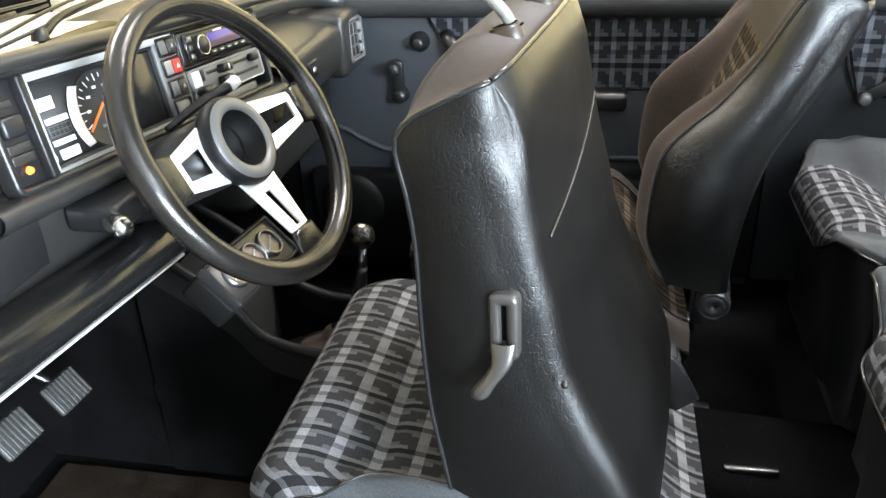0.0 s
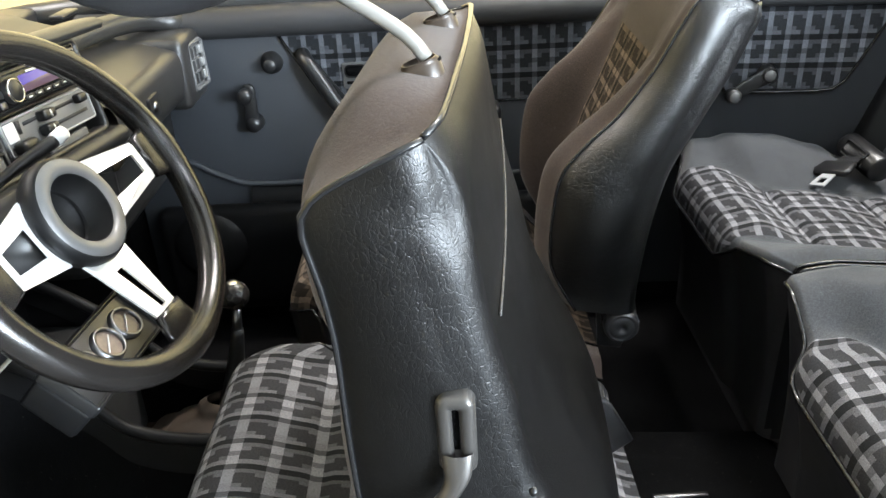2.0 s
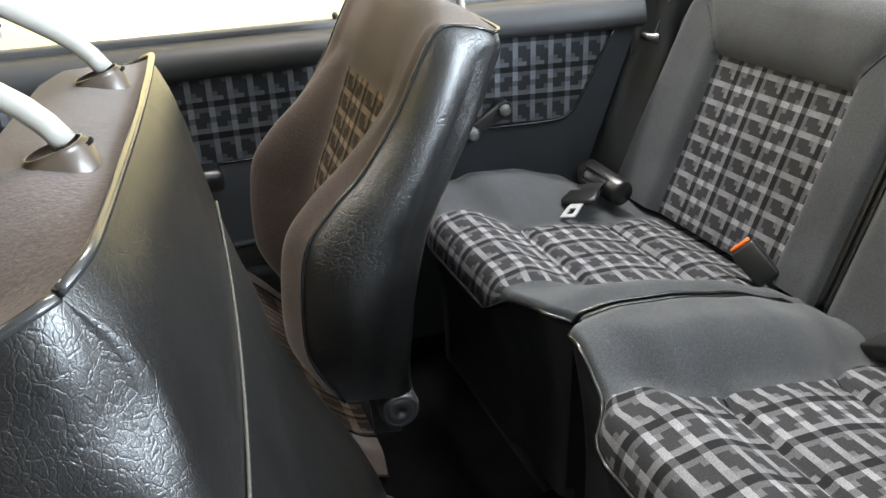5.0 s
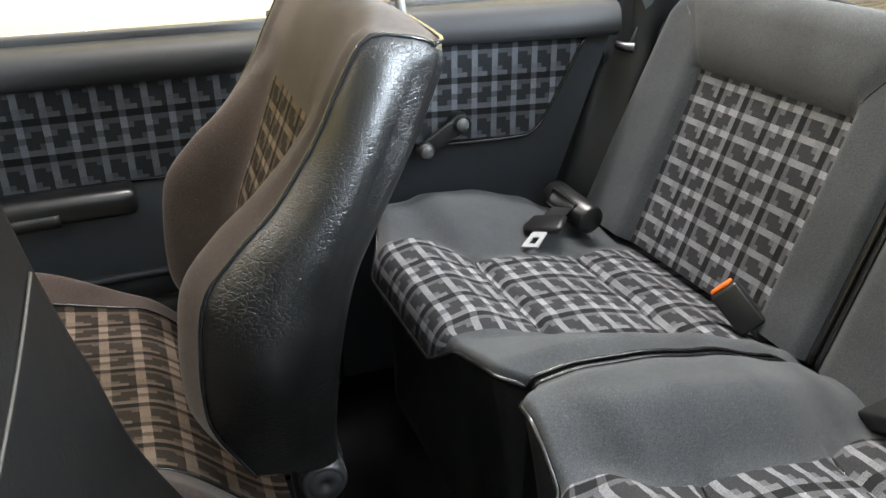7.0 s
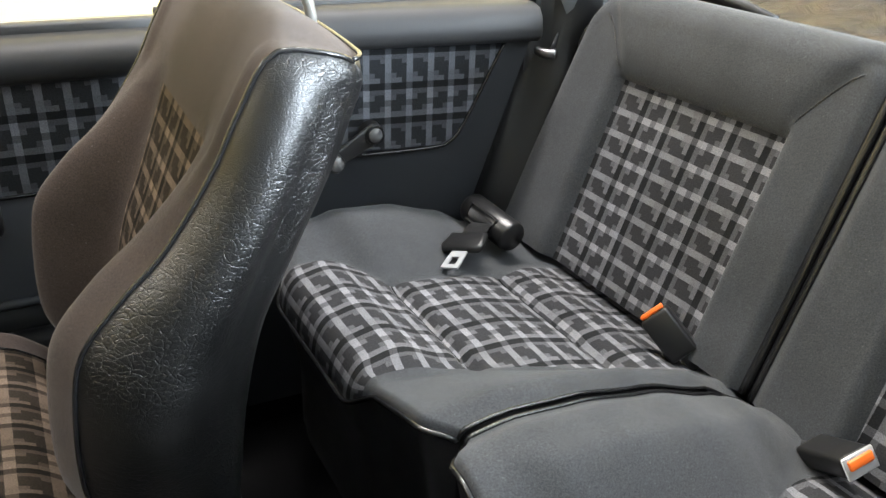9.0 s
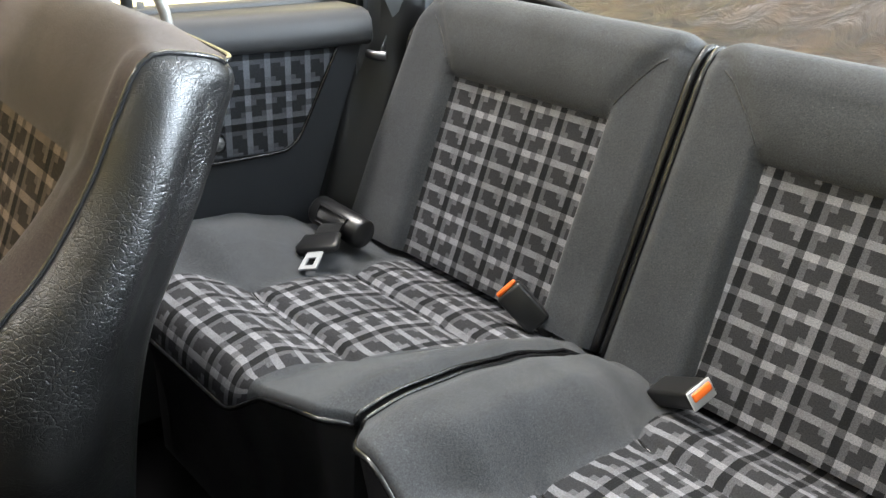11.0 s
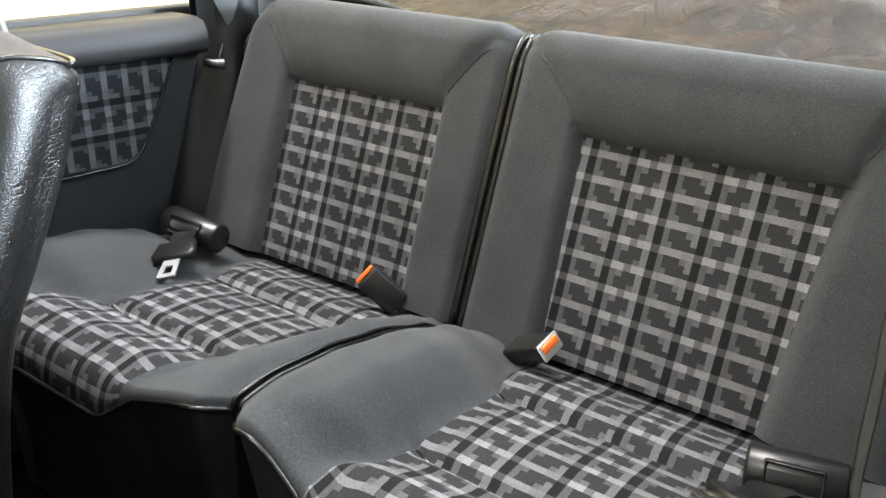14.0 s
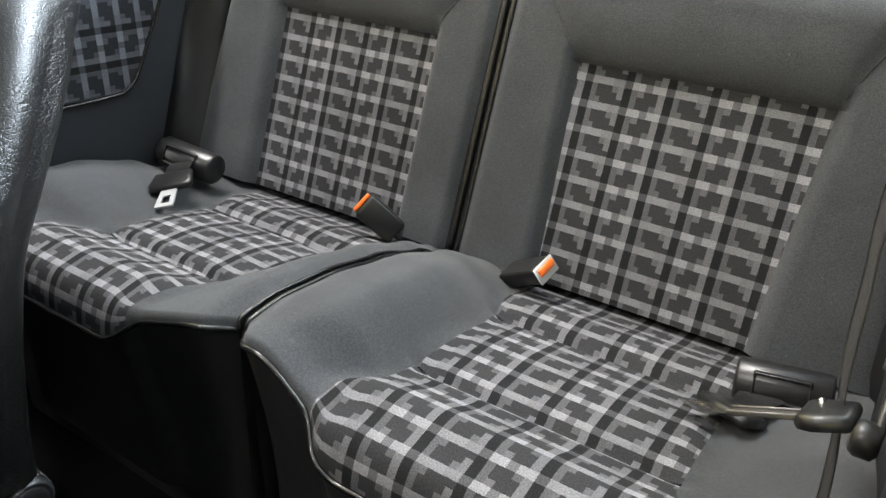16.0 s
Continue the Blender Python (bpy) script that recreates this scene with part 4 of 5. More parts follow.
        sm = facing((sx - 0.005, y, sz - 0.006), (0.28 if inner > 0 else 0.25, 0, 1), (0, 1, 0))
        sock = back("headrest_socket", ring_frame(sm, -0.016, 0.014, -0.0130, 0.0130, 0.0050, -0.012, 0.0015, 0.0115), "bronze", "bronzed plastic post socket")
        back("socket_plate", prism(round_outline(0.026, 0.022, 0.008), 0.003, on(sm, -0.001, 0, -0.005), 0.001), "bronze", parent=sock)
        # black filler for the shaded opening behind the post
        back("slot", prism(round_outline(0.014, 0.010, 0.003), 0.0015, on(sm, 0.008, 0, -0.0025), 0.0), "carpet", parent=sock)
        ends = [(sx, y, sz - 0.006), (sx - 0.001, y, sz + 0.010), (sx - 0.008, y, sz + 0.030), (sx - 0.031, y, sz + 0.078), (sx - 0.060, y, sz + 0.140)]
        back("headrest_post", tube(ends, 0.0054, 12, 16), "post", "grey painted headrest post")

    def pillow(u, v):
        a, bb = 2 * math.pi * u, math.pi * (v - 0.5)
        sg = lambda t, e: math.copysign(abs(t) ** e, t)
        y = 0.168 * sg(math.cos(bb), 0.45) * sg(math.sin(a), 0.45)
        h = 0.085 * sg(math.sin(bb), 0.55)
        return (0.062 - 0.046 * (y / 0.168) ** 2 - 0.55 * h + 0.036 * sg(math.cos(bb), 0.45) * sg(math.cos(a), 0.45), y - 0.012, 0.704 + h)

    back("headrest_pad", sheet(pillow, 48, 24, closed_u=True), "vinyl_soft", "black headrest pad")

    # seat cushion: plaid front roll over the whole width, raised grey bolsters behind it
    z0, W = cushion_z, 0.235

    def inset(v):
        return 0.184 + 0.040 * (1 - smooth(0.14, 0.45, v))

    def cush(y, v):
        a = abs(y)
        lift = smooth(0.165, 0.212, a) * smooth(0.16, 0.42, v) * (1 - (smooth(0.72, 0.95, v) if inner > 0 else smooth(0.42, 0.80, v)))
        drop = 0.030 * smooth(0.205, W, a) ** 2
        x0 = -reach + 0.055 * smooth(0.185, W, a)
        t = min(1.0, v / 0.14) * math.pi / 2
        deep = 0.062 * (1 - 0.55 * smooth(0.19, W, a))
        x = x0 + 0.04 * (1 - math.cos(t)) + (0.18 - x0) * max(0.0, v - 0.14) / 0.86
        z = z0 - 0.070 * max(0.0, v - 0.14) / 0.86 - deep * (1 - math.sin(t)) + (0.050 if inner < 0 else 0.036 if y < 0 else 0.012) * lift - drop
        z += 0.008 * math.exp(-((v - 0.20) / 0.06) ** 2) - 0.006 * math.exp(-((v - 0.33) / 0.02) ** 2) * (1 - smooth(0.15, 0.19, a)) - 0.09 * smooth(0.72, 1.0, v)
        return Vector((x, y + cushion_y, z))

    cushion_y = 0.028 * inner if inner > 0 else -0.006
    # driver cushion in the neutral plaid, passenger's in the shaded warm copy
    mat = "plaid" if inner > 0 else "plaid_warm_dim"
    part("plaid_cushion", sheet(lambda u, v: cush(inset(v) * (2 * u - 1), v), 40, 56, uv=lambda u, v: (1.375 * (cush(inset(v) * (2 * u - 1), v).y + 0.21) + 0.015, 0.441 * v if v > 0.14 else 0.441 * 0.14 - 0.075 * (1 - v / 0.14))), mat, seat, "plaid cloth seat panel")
    for s in (1, -1):
        # passenger bolsters are grey cloth too, in the bounce-tinted copy
        part("cushion_bolster", sheet(lambda u, v: cush(s * (inset(v) + (W - inset(v)) * u), v), 18, 56), "cloth" if inner > 0 else "cloth_front", seat, "grey cloth side bolster")
        part("bolster_seam", tube([cush(s * inset(i / 40), i / 40) + Vector((0, 0, 0.0005)) for i in range(41)], 0.0016, 6), "piping", seat)
    rim = [cush(-W, i / 28) for i in range(28, -1, -1)] + [cush(-W + 2 * W * i / 30, 0) for i in range(1, 30)] + [cush(W, i / 28) for i in range(29)]
    part("cushion_piping", tube(rim, 0.0026, 8), "piping", seat)
    full = rim + [cush(W - 2 * W * i / 20, 1) for i in range(1, 20)]
    n = len(full)
    part("cushion_side", sheet(lambda u, v: full[round(u * n) % n] * (1 - v) + v * Vector((full[round(u * n) % n].x * 0.96, full[round(u * n) % n].y * 0.95, 0.17)), n, 6), "trim", seat, "black vinyl cushion side")
    for y in (-0.16, 0.16):
        part("seat_rail", box(-0.22, 0.28, y - 0.018, y + 0.018, 0.004, 0.035, r=0.004), "gun", seat)
        part("seat_leg", box(-0.18, 0.18, y - 0.012, y + 0.012, 0.03, 0.22, r=0.004), "plastic", seat)
    return seat


YS = 0.3025
front_seat("front passenger seat in plaid and grey cloth with black vinyl back", (0, YS, 0), pose(0.262, YS, 0.275, 0, 0, -2.0), -1, 0.395, 0.262, (SIDE, MID, REAR))
front_seat("driver seat with its backrest tilted forward, black vinyl sides", (-0.01, -YS - 0.018, 0), pose(0.134, -YS - 0.018, 0.326, 0, 0, -6.0) @ pose(0, 0, 0, 0, -32.5, 0), 1, 0.395, 0.300, (SIDE_TILTED, MID_TILTED, REAR_TILTED))


# ---- dashboard and controls ----
DASH = (0.001, -0.020, -0.004)


def facing_ya(origin, yaw, lean):
    return facing(origin, (math.cos(lean) * math.cos(yaw), math.cos(lean) * math.sin(yaw), math.sin(lean)))


FACE = facing_ya((-0.56, -0.30, 0.72), -0.12, 0.2) @ Matrix.Translation((0.06, 0, 0)) @ Matrix.Rotation(-0.05, 4, "Z") @ Matrix.Translation((-0.06, 0, 0))  # the instrument panel's plane


def plate(m, x0, x1, y0, y1, z0, z1, r=0.002, rc=None):
    """A block lying on the plane m, with rounded corners when rc is given."""
    if rc:
        return prism(round_outline(x1 - x0, y1 - y0, rc), z1 - z0, on(m, (x0 + x1) / 2, (y0 + y1) / 2, z0), r)
    return box(x0, x1, y0, y1, z0, z1, r=r, m=m)


def dashboard():
    d = thing("dashboard", "black plastic dashboard with a framed instrument panel and padded knee roll", "dashboard", at=DASH)
    # passenger side: sloping shelf, front face, ledge towards the windscreen
    shelf = lerp_path([(-0.86, 0, 0.735), (-0.76, 0, 0.735), (-0.72, 0, 0.722), (-0.56, 0, 0.678), (-0.492, 0, 0.662), (-0.476, 0, 0.650), (-0.476, 0, 0.60), (-0.484, 0, 0.572), (-0.51, 0, 0.562), (-0.66, 0, 0.55)], 40)
    part("shelf", sheet(lambda u, v: (shelf[round(u * 39)].x, 0.17 + 0.335 * v, shelf[round(u * 39)].z), 39, 8), "dash", d, "sloping black shelf with glovebox front")
    part("shelf_end", box(-0.80, -0.468, 0.500, 0.628, 0.548, 0.676, r=0.014, seg=3), "dash", d)
    part("shelf_side", box(-0.80, -0.50, 0.172, 0.180, 0.50, 0.668, r=0.001), "dash", d)
    part("ledge", tube([(-0.60, 0.17, 0.712), (-0.60, 0.40, 0.712), (-0.56, 0.58, 0.700), (-0.50, 0.632, 0.680)], 0.020, 10, 20), "dash", d)
    part("ledge_slot", box(-0.665, -0.640, 0.45, 0.52, 0.730, 0.7385, r=0.003), "plastic", d)
    vent = part("side_vent", ring_frame(facing((-0.4675, 0.573, 0.616), (1, -0.12, 0.05)), -0.035, 0.035, -0.045, 0.045, 0.007, -0.004, 0.006, 0.008), "mid_grey", d, "dark grey side air vent")
    vm = facing((-0.4675, 0.573, 0.616), (1, -0.12, 0.05))
    part("vent_throat", box(-0.029, 0.029, -0.039, 0.039, -0.003, 0.0005, r=0, m=vm), "rubber", vent)
    for i in range(4):
        part("vane", box(-0.029, 0.012, -0.037 + 0.0235 * i, -0.033 + 0.0235 * i, -0.001, 0.004, r=0.001, m=vm), "mid_grey", vent)
    for x in (-0.027, -0.008, 0.010):
        part("vane_stem", box(x - 0.0015, x + 0.0015, -0.038, 0.038, -0.001, 0.003, r=0.0008, m=vm), "mid_grey", vent)
    for i in range(3):
        part("vent_tab", box(0.013, 0.026, -0.030 + 0.0235 * i, -0.014 + 0.0235 * i, 0.000, 0.006, r=0.002, m=vm), "grey", vent, "pale vent tab")
    lock = part("glovebox_latch", plate(facing((-0.476, 0.318, 0.614), (1, 0, 0)), -0.024, 0.024, -0.019, 0.019, -0.004, 0.006, 0.002, 0.004), "plastic", d, "square black glovebox latch")
    part("latch_button", lathe([(0.0, 0.010), (0.007, 0.010), (0.009, 0.006)], facing((-0.476, 0.318, 0.614), (1, 0, 0)), 16), "gun", lock)
    part("shelf_lower", box(-0.78, -0.55, 0.13, 0.63, 0.40, 0.55, r=0.02), "dash", d)

    # driver side: hood over the instruments
    hood = lerp_path([(0, 0.062, -0.20), (0, 0.0785, -0.06), (0, 0.079, 0.010), (0, 0.070, 0.030), (0, 0.062, 0.024), (0, 0.060, -0.002)], 22)
    part("instrument_hood", sheet(lambda u, v: FACE @ Vector((-0.125 + 0.640 * v, hood[round(u * 21)].y, hood[round(u * 21)].z)), 21, 10), "dash", d, "padded hood over the instruments")
    part("body_block", box(-0.125, 0.515, -0.10, 0.060, -0.20, -0.034, r=0.012, m=FACE), "dash", d)
    lip = lerp_path([(0, -0.066, -0.004), (0, -0.070, 0.014), (0, -0.080, 0.020), (0, -0.092, 0.012), (0, -0.10, -0.01)], 14)
    part("lower_lip", sheet(lambda u, v: FACE @ Vector((-0.125 + 0.610 * v, lip[round(u * 13)].y, lip[round(u * 13)].z)), 13, 10), "dash", d, "rounded black lower lip")
    fr = part("bezel", ring_frame(FACE, -0.085, 0.468, -0.070, 0.064, 0.010, -0.012, 0.008, 0.014), "plastic", d, "black instrument panel bezel")
    part("bezel_strip", box(-0.030, 0.300, 0.045, 0.060, -0.006, 0.004, r=0.002, m=FACE), "silver", d, "silver upper bezel strip")
    part("bezel_strip", box(-0.022, 0.205, -0.063, -0.0555, -0.006, 0.004, r=0.002, m=FACE), "face_grey", d)
    part("bezel_edge", box(-0.0235, -0.0215, -0.056, 0.046, -0.006, 0.0105, r=0.0006, m=FACE), "silver", d, "thin silver edge")
    # light switches
    part("switch_plate", box(-0.076, -0.034, -0.060, 0.055, -0.008, -0.001, r=0.001, m=FACE), "plastic", d)
    part("divider", box(-0.034, -0.022, -0.061, 0.056, -0.006, 0.010, r=0.003, m=FACE), "plastic", d)
    part("light_switch", box(-0.073, -0.042, -0.006, 0.018, -0.002, 0.010, r=0.004, m=FACE), "plastic", d, "black rocker light switch")
    part("dimmer", box(-0.071, -0.045, 0.026, 0.034, -0.002, 0.004, r=0.001, m=FACE), "dash", d)
    for yy in (-0.018, -0.030):
        part("blank_switch", box(-0.072, -0.040, yy - 0.0052, yy + 0.0052, -0.002, 0.003, r=0.001, m=FACE), "dash", d)
    part("warning_lamp", lathe([(0.0, 0.005), (0.0035, 0.004), (0.0048, 0.0)], on(FACE, -0.054, -0.044, 0.0), 16), M["lamp_on"], d, "small orange warning lamp, lit")
    # instrument window
    part("cluster_floor", box(-0.022, 0.205, -0.055, 0.043, -0.020, -0.014, r=0, m=FACE), "rubber", d)
    part("cluster_wall", ring_frame(FACE, -0.024, 0.207, -0.057, 0.045, 0.004, -0.018, 0.001, 0.004), "rubber", d)
    # pale printed face of the left gauges and the speedometer rim
    part("gauge_strip", prism([(-0.0185, 0.021), (-0.0115, 0.015), (-0.0070, -0.006), (-0.0065, -0.022), (-0.0015, -0.047), (-0.0045, -0.0525), (-0.0215, -0.0525), (-0.0215, 0.021)], 0.004, on(FACE, 0, 0, -0.0135), 0.0005), "white", d, "pale gauge face")
    for i in range(9):
        part("gauge_tick", box(-0.0105 + 0.0005 * i, -0.0080 + 0.0005 * i, 0.010 - 0.006 * i, 0.011 - 0.006 * i, -0.0096, -0.0090, r=0, m=FACE), "rubber", d)
    fuel = part("fuel_gauge", box(-0.003, 0.022, 0.009, 0.0235, -0.0130, -0.0092, r=0.0006, m=FACE), "white", d)
    part("fuel_needle", box(-0.005, 0.004, -0.0006, 0.0006, -0.0001, 0.0006, r=0, m=on(FACE, 0.000, 0.0135, -0.0090) @ Matrix.Rotation(-0.75, 4, "Z")), "red", fuel)
    part("fuel_mark", box(0.0090, 0.0105, 0.0150, 0.0195, -0.0094, -0.0088, r=0, m=FACE), "rubber", fuel)
    for a, bb in ((-0.0040, 0.0070), (-0.0298, 0.0065)):
        part("pale_label", box(0.0020, 0.0355, a - bb / 2, a + bb / 2, -0.0130, -0.0092, r=0.0006, m=FACE), "white", d)
    part("temperature_gauge", box(0.0067, 0.036, -0.0505, -0.0385, -0.0130, -0.0092, r=0.0006, m=FACE), "white", d)
    part("tell_tale_plate", box(0.002, 0.037, -0.0225, -0.0100, -0.0130, -0.0108, r=0.0004, m=FACE), "mid_grey", d)
    for i in range(5):
        for j in range(2):
            part("tell_tale", box(0.0030 + 0.0067 * i, 0.0085 + 0.0067 * i, -0.0216 + 0.0060 * j, -0.0168 + 0.0060 * j, -0.0110, -0.0100, r=0.0004, m=FACE), "rubber", d)
    SC = (0.098, -0.010)
    sp = part("speedometer", lathe([(0.0, 0.003), (0.046, 0.003), (0.0475, 0.005), (0.049, 0.0)], on(FACE, *SC, -0.0130), 48), "rubber", d, "round black speedometer dial")
    arc = [radians(143 + 74 * i / 14) for i in range(15)]
    part("dial_rim", prism([(0.062 * math.cos(a), 0.062 * math.sin(a)) for a in arc] + [(0.0455 * math.cos(a) - 0.0005, 0.058 * math.sin(a)) for a in reversed(arc)], 0.001, on(FACE, *SC, -0.0075), 0), "white", sp, "pale crescent round the dial")
    for i in range(19):
        a = radians(205 - 250 * i / 18)
        part("dial_mark", box(0.034 if i % 2 == 0 else 0.038, 0.043, -0.0006, 0.0006, 0, 0.0008, r=0, m=on(FACE, *SC, -0.0098) @ Matrix.Rotation(a, 4, "Z")), "white", sp)
    for i in range(7):
        a = radians(177 - 36 * i)
        part("dial_number", box(-0.0032, 0.0032, -0.0016, 0.0016, 0, 0.0006, r=0, m=on(FACE, SC[0] + 0.028 * math.cos(a), SC[1] + 0.028 * math.sin(a), -0.0098)), "white", sp)
    part("odometer", box(-0.011, 0.011, -0.0022, 0.0022, 0, 0.0006, r=0, m=on(FACE, SC[0] - 0.004, SC[1] - 0.021, -0.0098)), "mid_grey", sp)
    part("needle", box(-0.004, 0.040, -0.0016, 0.0016, 0.002, 0.0036, r=0.0004, m=on(FACE, 0.0905, -0.0065, -0.0095) @ Matrix.Rotation(radians(219), 4, "Z")), "orange", sp, "orange needle")
    part("blank_window", box(0.140, 0.203, -0.053, 0.042, -0.013, -0.004, r=0.003, m=FACE), "satin", d, "glossy black blank panel")
    # switch column, radio, heater
    part("switch_column", box(0.204, 0.254, -0.062, 0.052, -0.006, 0.003, r=0.002, m=FACE), "face_grey", d, "grey switch column")
    for i, (yy, red) in enumerate(((0.039, False), (0.0115, True), (-0.0170, False), (-0.0440, False))):
        part("switch_surround", ring_frame(FACE, 0.2095, 0.2465, yy - 0.0125, yy + 0.0125, 0.0025, 0.001, 0.0055, 0.002), "plastic", d)
        sw = part("rocker_switch", box(0.2115, 0.2445, yy - 0.0105, yy + 0.0105, 0.0, 0.006 if i < 3 else 0.0035, r=0.002, m=FACE), "plastic" if i < 3 else "face_grey", d)
        if i < 3:
            part("cap", box(0.2275, 0.2440, yy - 0.0095, yy + 0.0095, 0.005, 0.0095, r=0.0015, m=FACE), "red" if red else "dash", sw, "red hazard light cap" if red else "")
            part("rocker", box(0.2120, 0.2270, yy - 0.0095, yy + 0.0095, 0.005, 0.0078, r=0.0015, m=FACE), "grey" if red else "mid_grey", sw)
            part("mark", prism([(-0.0035, -0.003), (0.0035, -0.003), (0.0, 0.0035)], 0.0006, on(FACE, 0.2360, yy, 0.0094), 0), "white" if red else "grey", sw)
    part("heater_panel", box(0.258, 0.450, -0.0450, -0.0010, -0.006, 0.003, r=0.003, m=FACE), "face_grey", d, "grey heater control panel")
    for yy, x0, x1, k in ((-0.0125, 0.300, 0.430, 0.30), (-0.0300, 0.335, 0.436, 0.0)):
        sl = part("slider_slot", box(x0, x1, yy - 0.0022, yy + 0.0022, 0.002, 0.0038, r=0, m=FACE), "rubber", d)
        kx = x0 + (x1 - x0) * k
        part("slider_knob", box(kx - 0.012, kx + 0.012, yy - 0.0065, yy + 0.0065, 0.003, 0.018, r=0.003, m=FACE), "plastic", sl)
        part("knob_line", box(kx - 0.001, kx + 0.001, yy - 0.0045, yy + 0.0045, 0.017, 0.0187, r=0, m=FACE), "white", sl)
    part("slider_end", box(0.412, 0.432, -0.0185, -0.0065, 0.003, 0.015, r=0.003, m=FACE), "plastic", d)
    part("fan_plate", box(0.264, 0.284, -0.028, -0.005, 0.002, 0.0042, r=0.001, m=FACE), "white", d, "pale fan symbol plate")
    part("fan_mark", prism([(-0.003, -0.008), (0.003, -0.008), (0.005, 0.008), (-0.005, 0.008)], 0.001, on(FACE, 0.290, -0.014, 0.0028), 0), "rubber", d)
    part("fan_knob", box(0.266, 0.296, -0.044, -0.028, 0.002, 0.020, r=0.005, m=FACE), "plastic", d)
    part("heater_trim", ring_frame(FACE, 0.258, 0.450, -0.0450, -0.0010, 0.003, 0.002, 0.0045, 0.006), "silver", d, "thin silver edge")
    part("lower_plate", plate(FACE, 0.330, 0.420, -0.064, -0.050, -0.004, 0.003, 0.002, 0.003), "mid_grey", d)

    # knee roll under the instruments, with a bright lower bead
    knee = lerp_path([(0.0, 0, 0.0), (0.009, 0, 0.012), (0.009, 0, 0.028), (-0.004, 0, 0.044), (-0.030, 0, 0.050), (-0.07, 0, 0.040)], 30)
    low = lambda y: 0.534 - 0.085 * (y + 0.549)
    k0, k1 = -0.66, -0.205
    part("knee_roll", sheet(lambda u, v: (-0.49 + knee[round(u * 29)].x, k0 + (k1 - k0) * v, low(k0 + (k1 - k0) * v) + knee[round(u * 29)].z), 29, 12), "satin", d, "padded black knee roll")
    part("knee_bottom", box(-0.60, -0.494, k0, k1, -0.004, 0.004, r=0.001, m=Matrix(((1, 0, 0, 0), (0, 1, 0, 0), (0, -0.085, 1, 0.534 - 0.085 * 0.549), (0, 0, 0, 1)))), "dash", d)
    part("knee_end", prism([(-0.49 + p.x, low(k1) + p.z) for p in knee] + [(-0.57, low(k1) - 0.002)], 0.004, Matrix(((1, 0, 0, 0), (0, 0, -1, k1 + 0.003), (0, 1, 0, 0), (0, 0, 0, 1))), 0), "dash", d)
    part("knee_bead", tube([(-0.489, y, low(y) - 0.001) for y in (k0, -0.55, -0.40, k1)], 0.0019, 8), "alloy", d, "bright lower bead")
    part("under_panel", box(-0.72, -0.56, -0.66, -0.02, 0.52, 0.66, r=0.01), "dash", d)
    part("fuse_flap", box(-0.562, -0.554, -0.47, -0.37, 0.575, 0.635, r=0.003), "plastic", d)

    # steering column with its stalk
    col = part("steering_column", tube([(-0.66, -0.175, 0.53), (-0.41, -0.208, 0.655)], 0.045, 20), "plastic", d, "black steering column shroud")
    part("column_switch", box(-0.56, -0.49, -0.325, -0.22, 0.590, 0.625, r=0.008), "plastic", col)
    part("ignition", lathe([(0.0, 0.040), (0.011, 0.040), (0.013, 0.032), (0.013, 0.0)], facing((-0.500, -0.318, 0.605), (0.6, -0.5, 0.1)), 18), "steel", col, "bright ignition lock")
    part("stalk", tube([(-0.50, -0.165, 0.665), (-0.475, -0.115, 0.685), (-0.448, -0.070, 0.698)], lambda t: 0.005 + 0.003 * t, 10, 12), "plastic", col)
    part("stalk_tip", tube([(-0.450, -0.074, 0.697), (-0.444, -0.058, 0.702)], 0.0085, 12), "white", col, "pale stalk tip")
    return d


lamp = Nodes("lamp_lens")
lamp.base((1.0, 0.25, 0.02))
lamp.b.inputs["Emission Color"].default_value = (1.0, 0.22, 0.02, 1)
lamp.b.inputs["Emission Strength"].default_value = 2.5
M["lamp_on"] = lamp.mat
disp = Nodes("radio_display", 0.15)
disp.base((0.05, 0.04, 0.08))
grad = disp.node("ShaderNodeSeparateXYZ")
disp.t.links.new(disp.coords("Generated"), grad.inputs[0])
disp.put(disp.b.inputs["Emission Color"], disp.mix(disp.math("GREATER_THAN", grad.outputs[2], 0.55), (0.20, 0.11, 0.06), (0.12, 0.07, 0.75)))
disp.b.inputs["Emission Strength"].default_value = 0.55
M["display"] = disp.mat

dashboard()


def car_radio():
    r = thing("car_radio", "black car radio with a lit violet display in the dashboard", "car radio", at=DASH)
    part("case", box(0.250, 0.450, 0.006, 0.052, -0.006, 0.010, r=0.003, m=FACE), "plastic", r)
    part("mount_frame", ring_frame(FACE, 0.246, 0.454, 0.002, 0.056, 0.004, 0.000, 0.008, 0.004), "gun", r, "thin dark metal mounting frame")
    part("fascia", box(0.258, 0.446, 0.010, 0.048, 0.008, 0.015, r=0.004, m=FACE), "satin", r, "glossy black fascia")
    k = on(FACE, 0.287, 0.028, 0.014)
    knob = part("volume_knob", lathe([(0.0, 0.011), (0.0115, 0.011), (0.0135, 0.009), (0.0145, 0.0)], k, 32), "plastic", r)
    part("knob_ring", lathe([(0.0125, 0.0105), (0.0135, 0.0112), (0.0145, 0.0100), (0.0142, 0.0085)], k, 32), "steel", knob, "bright knob ring")
    part("display", box(0.312, 0.425, 0.021, 0.041, 0.014, 0.0160, r=0.001, m=FACE), "display", r, "lit violet display")
    part("display_mark", box(0.330, 0.350, 0.0415, 0.0440, 0.0146, 0.0156, r=0, m=FACE), "white", r)
    for i in range(6):
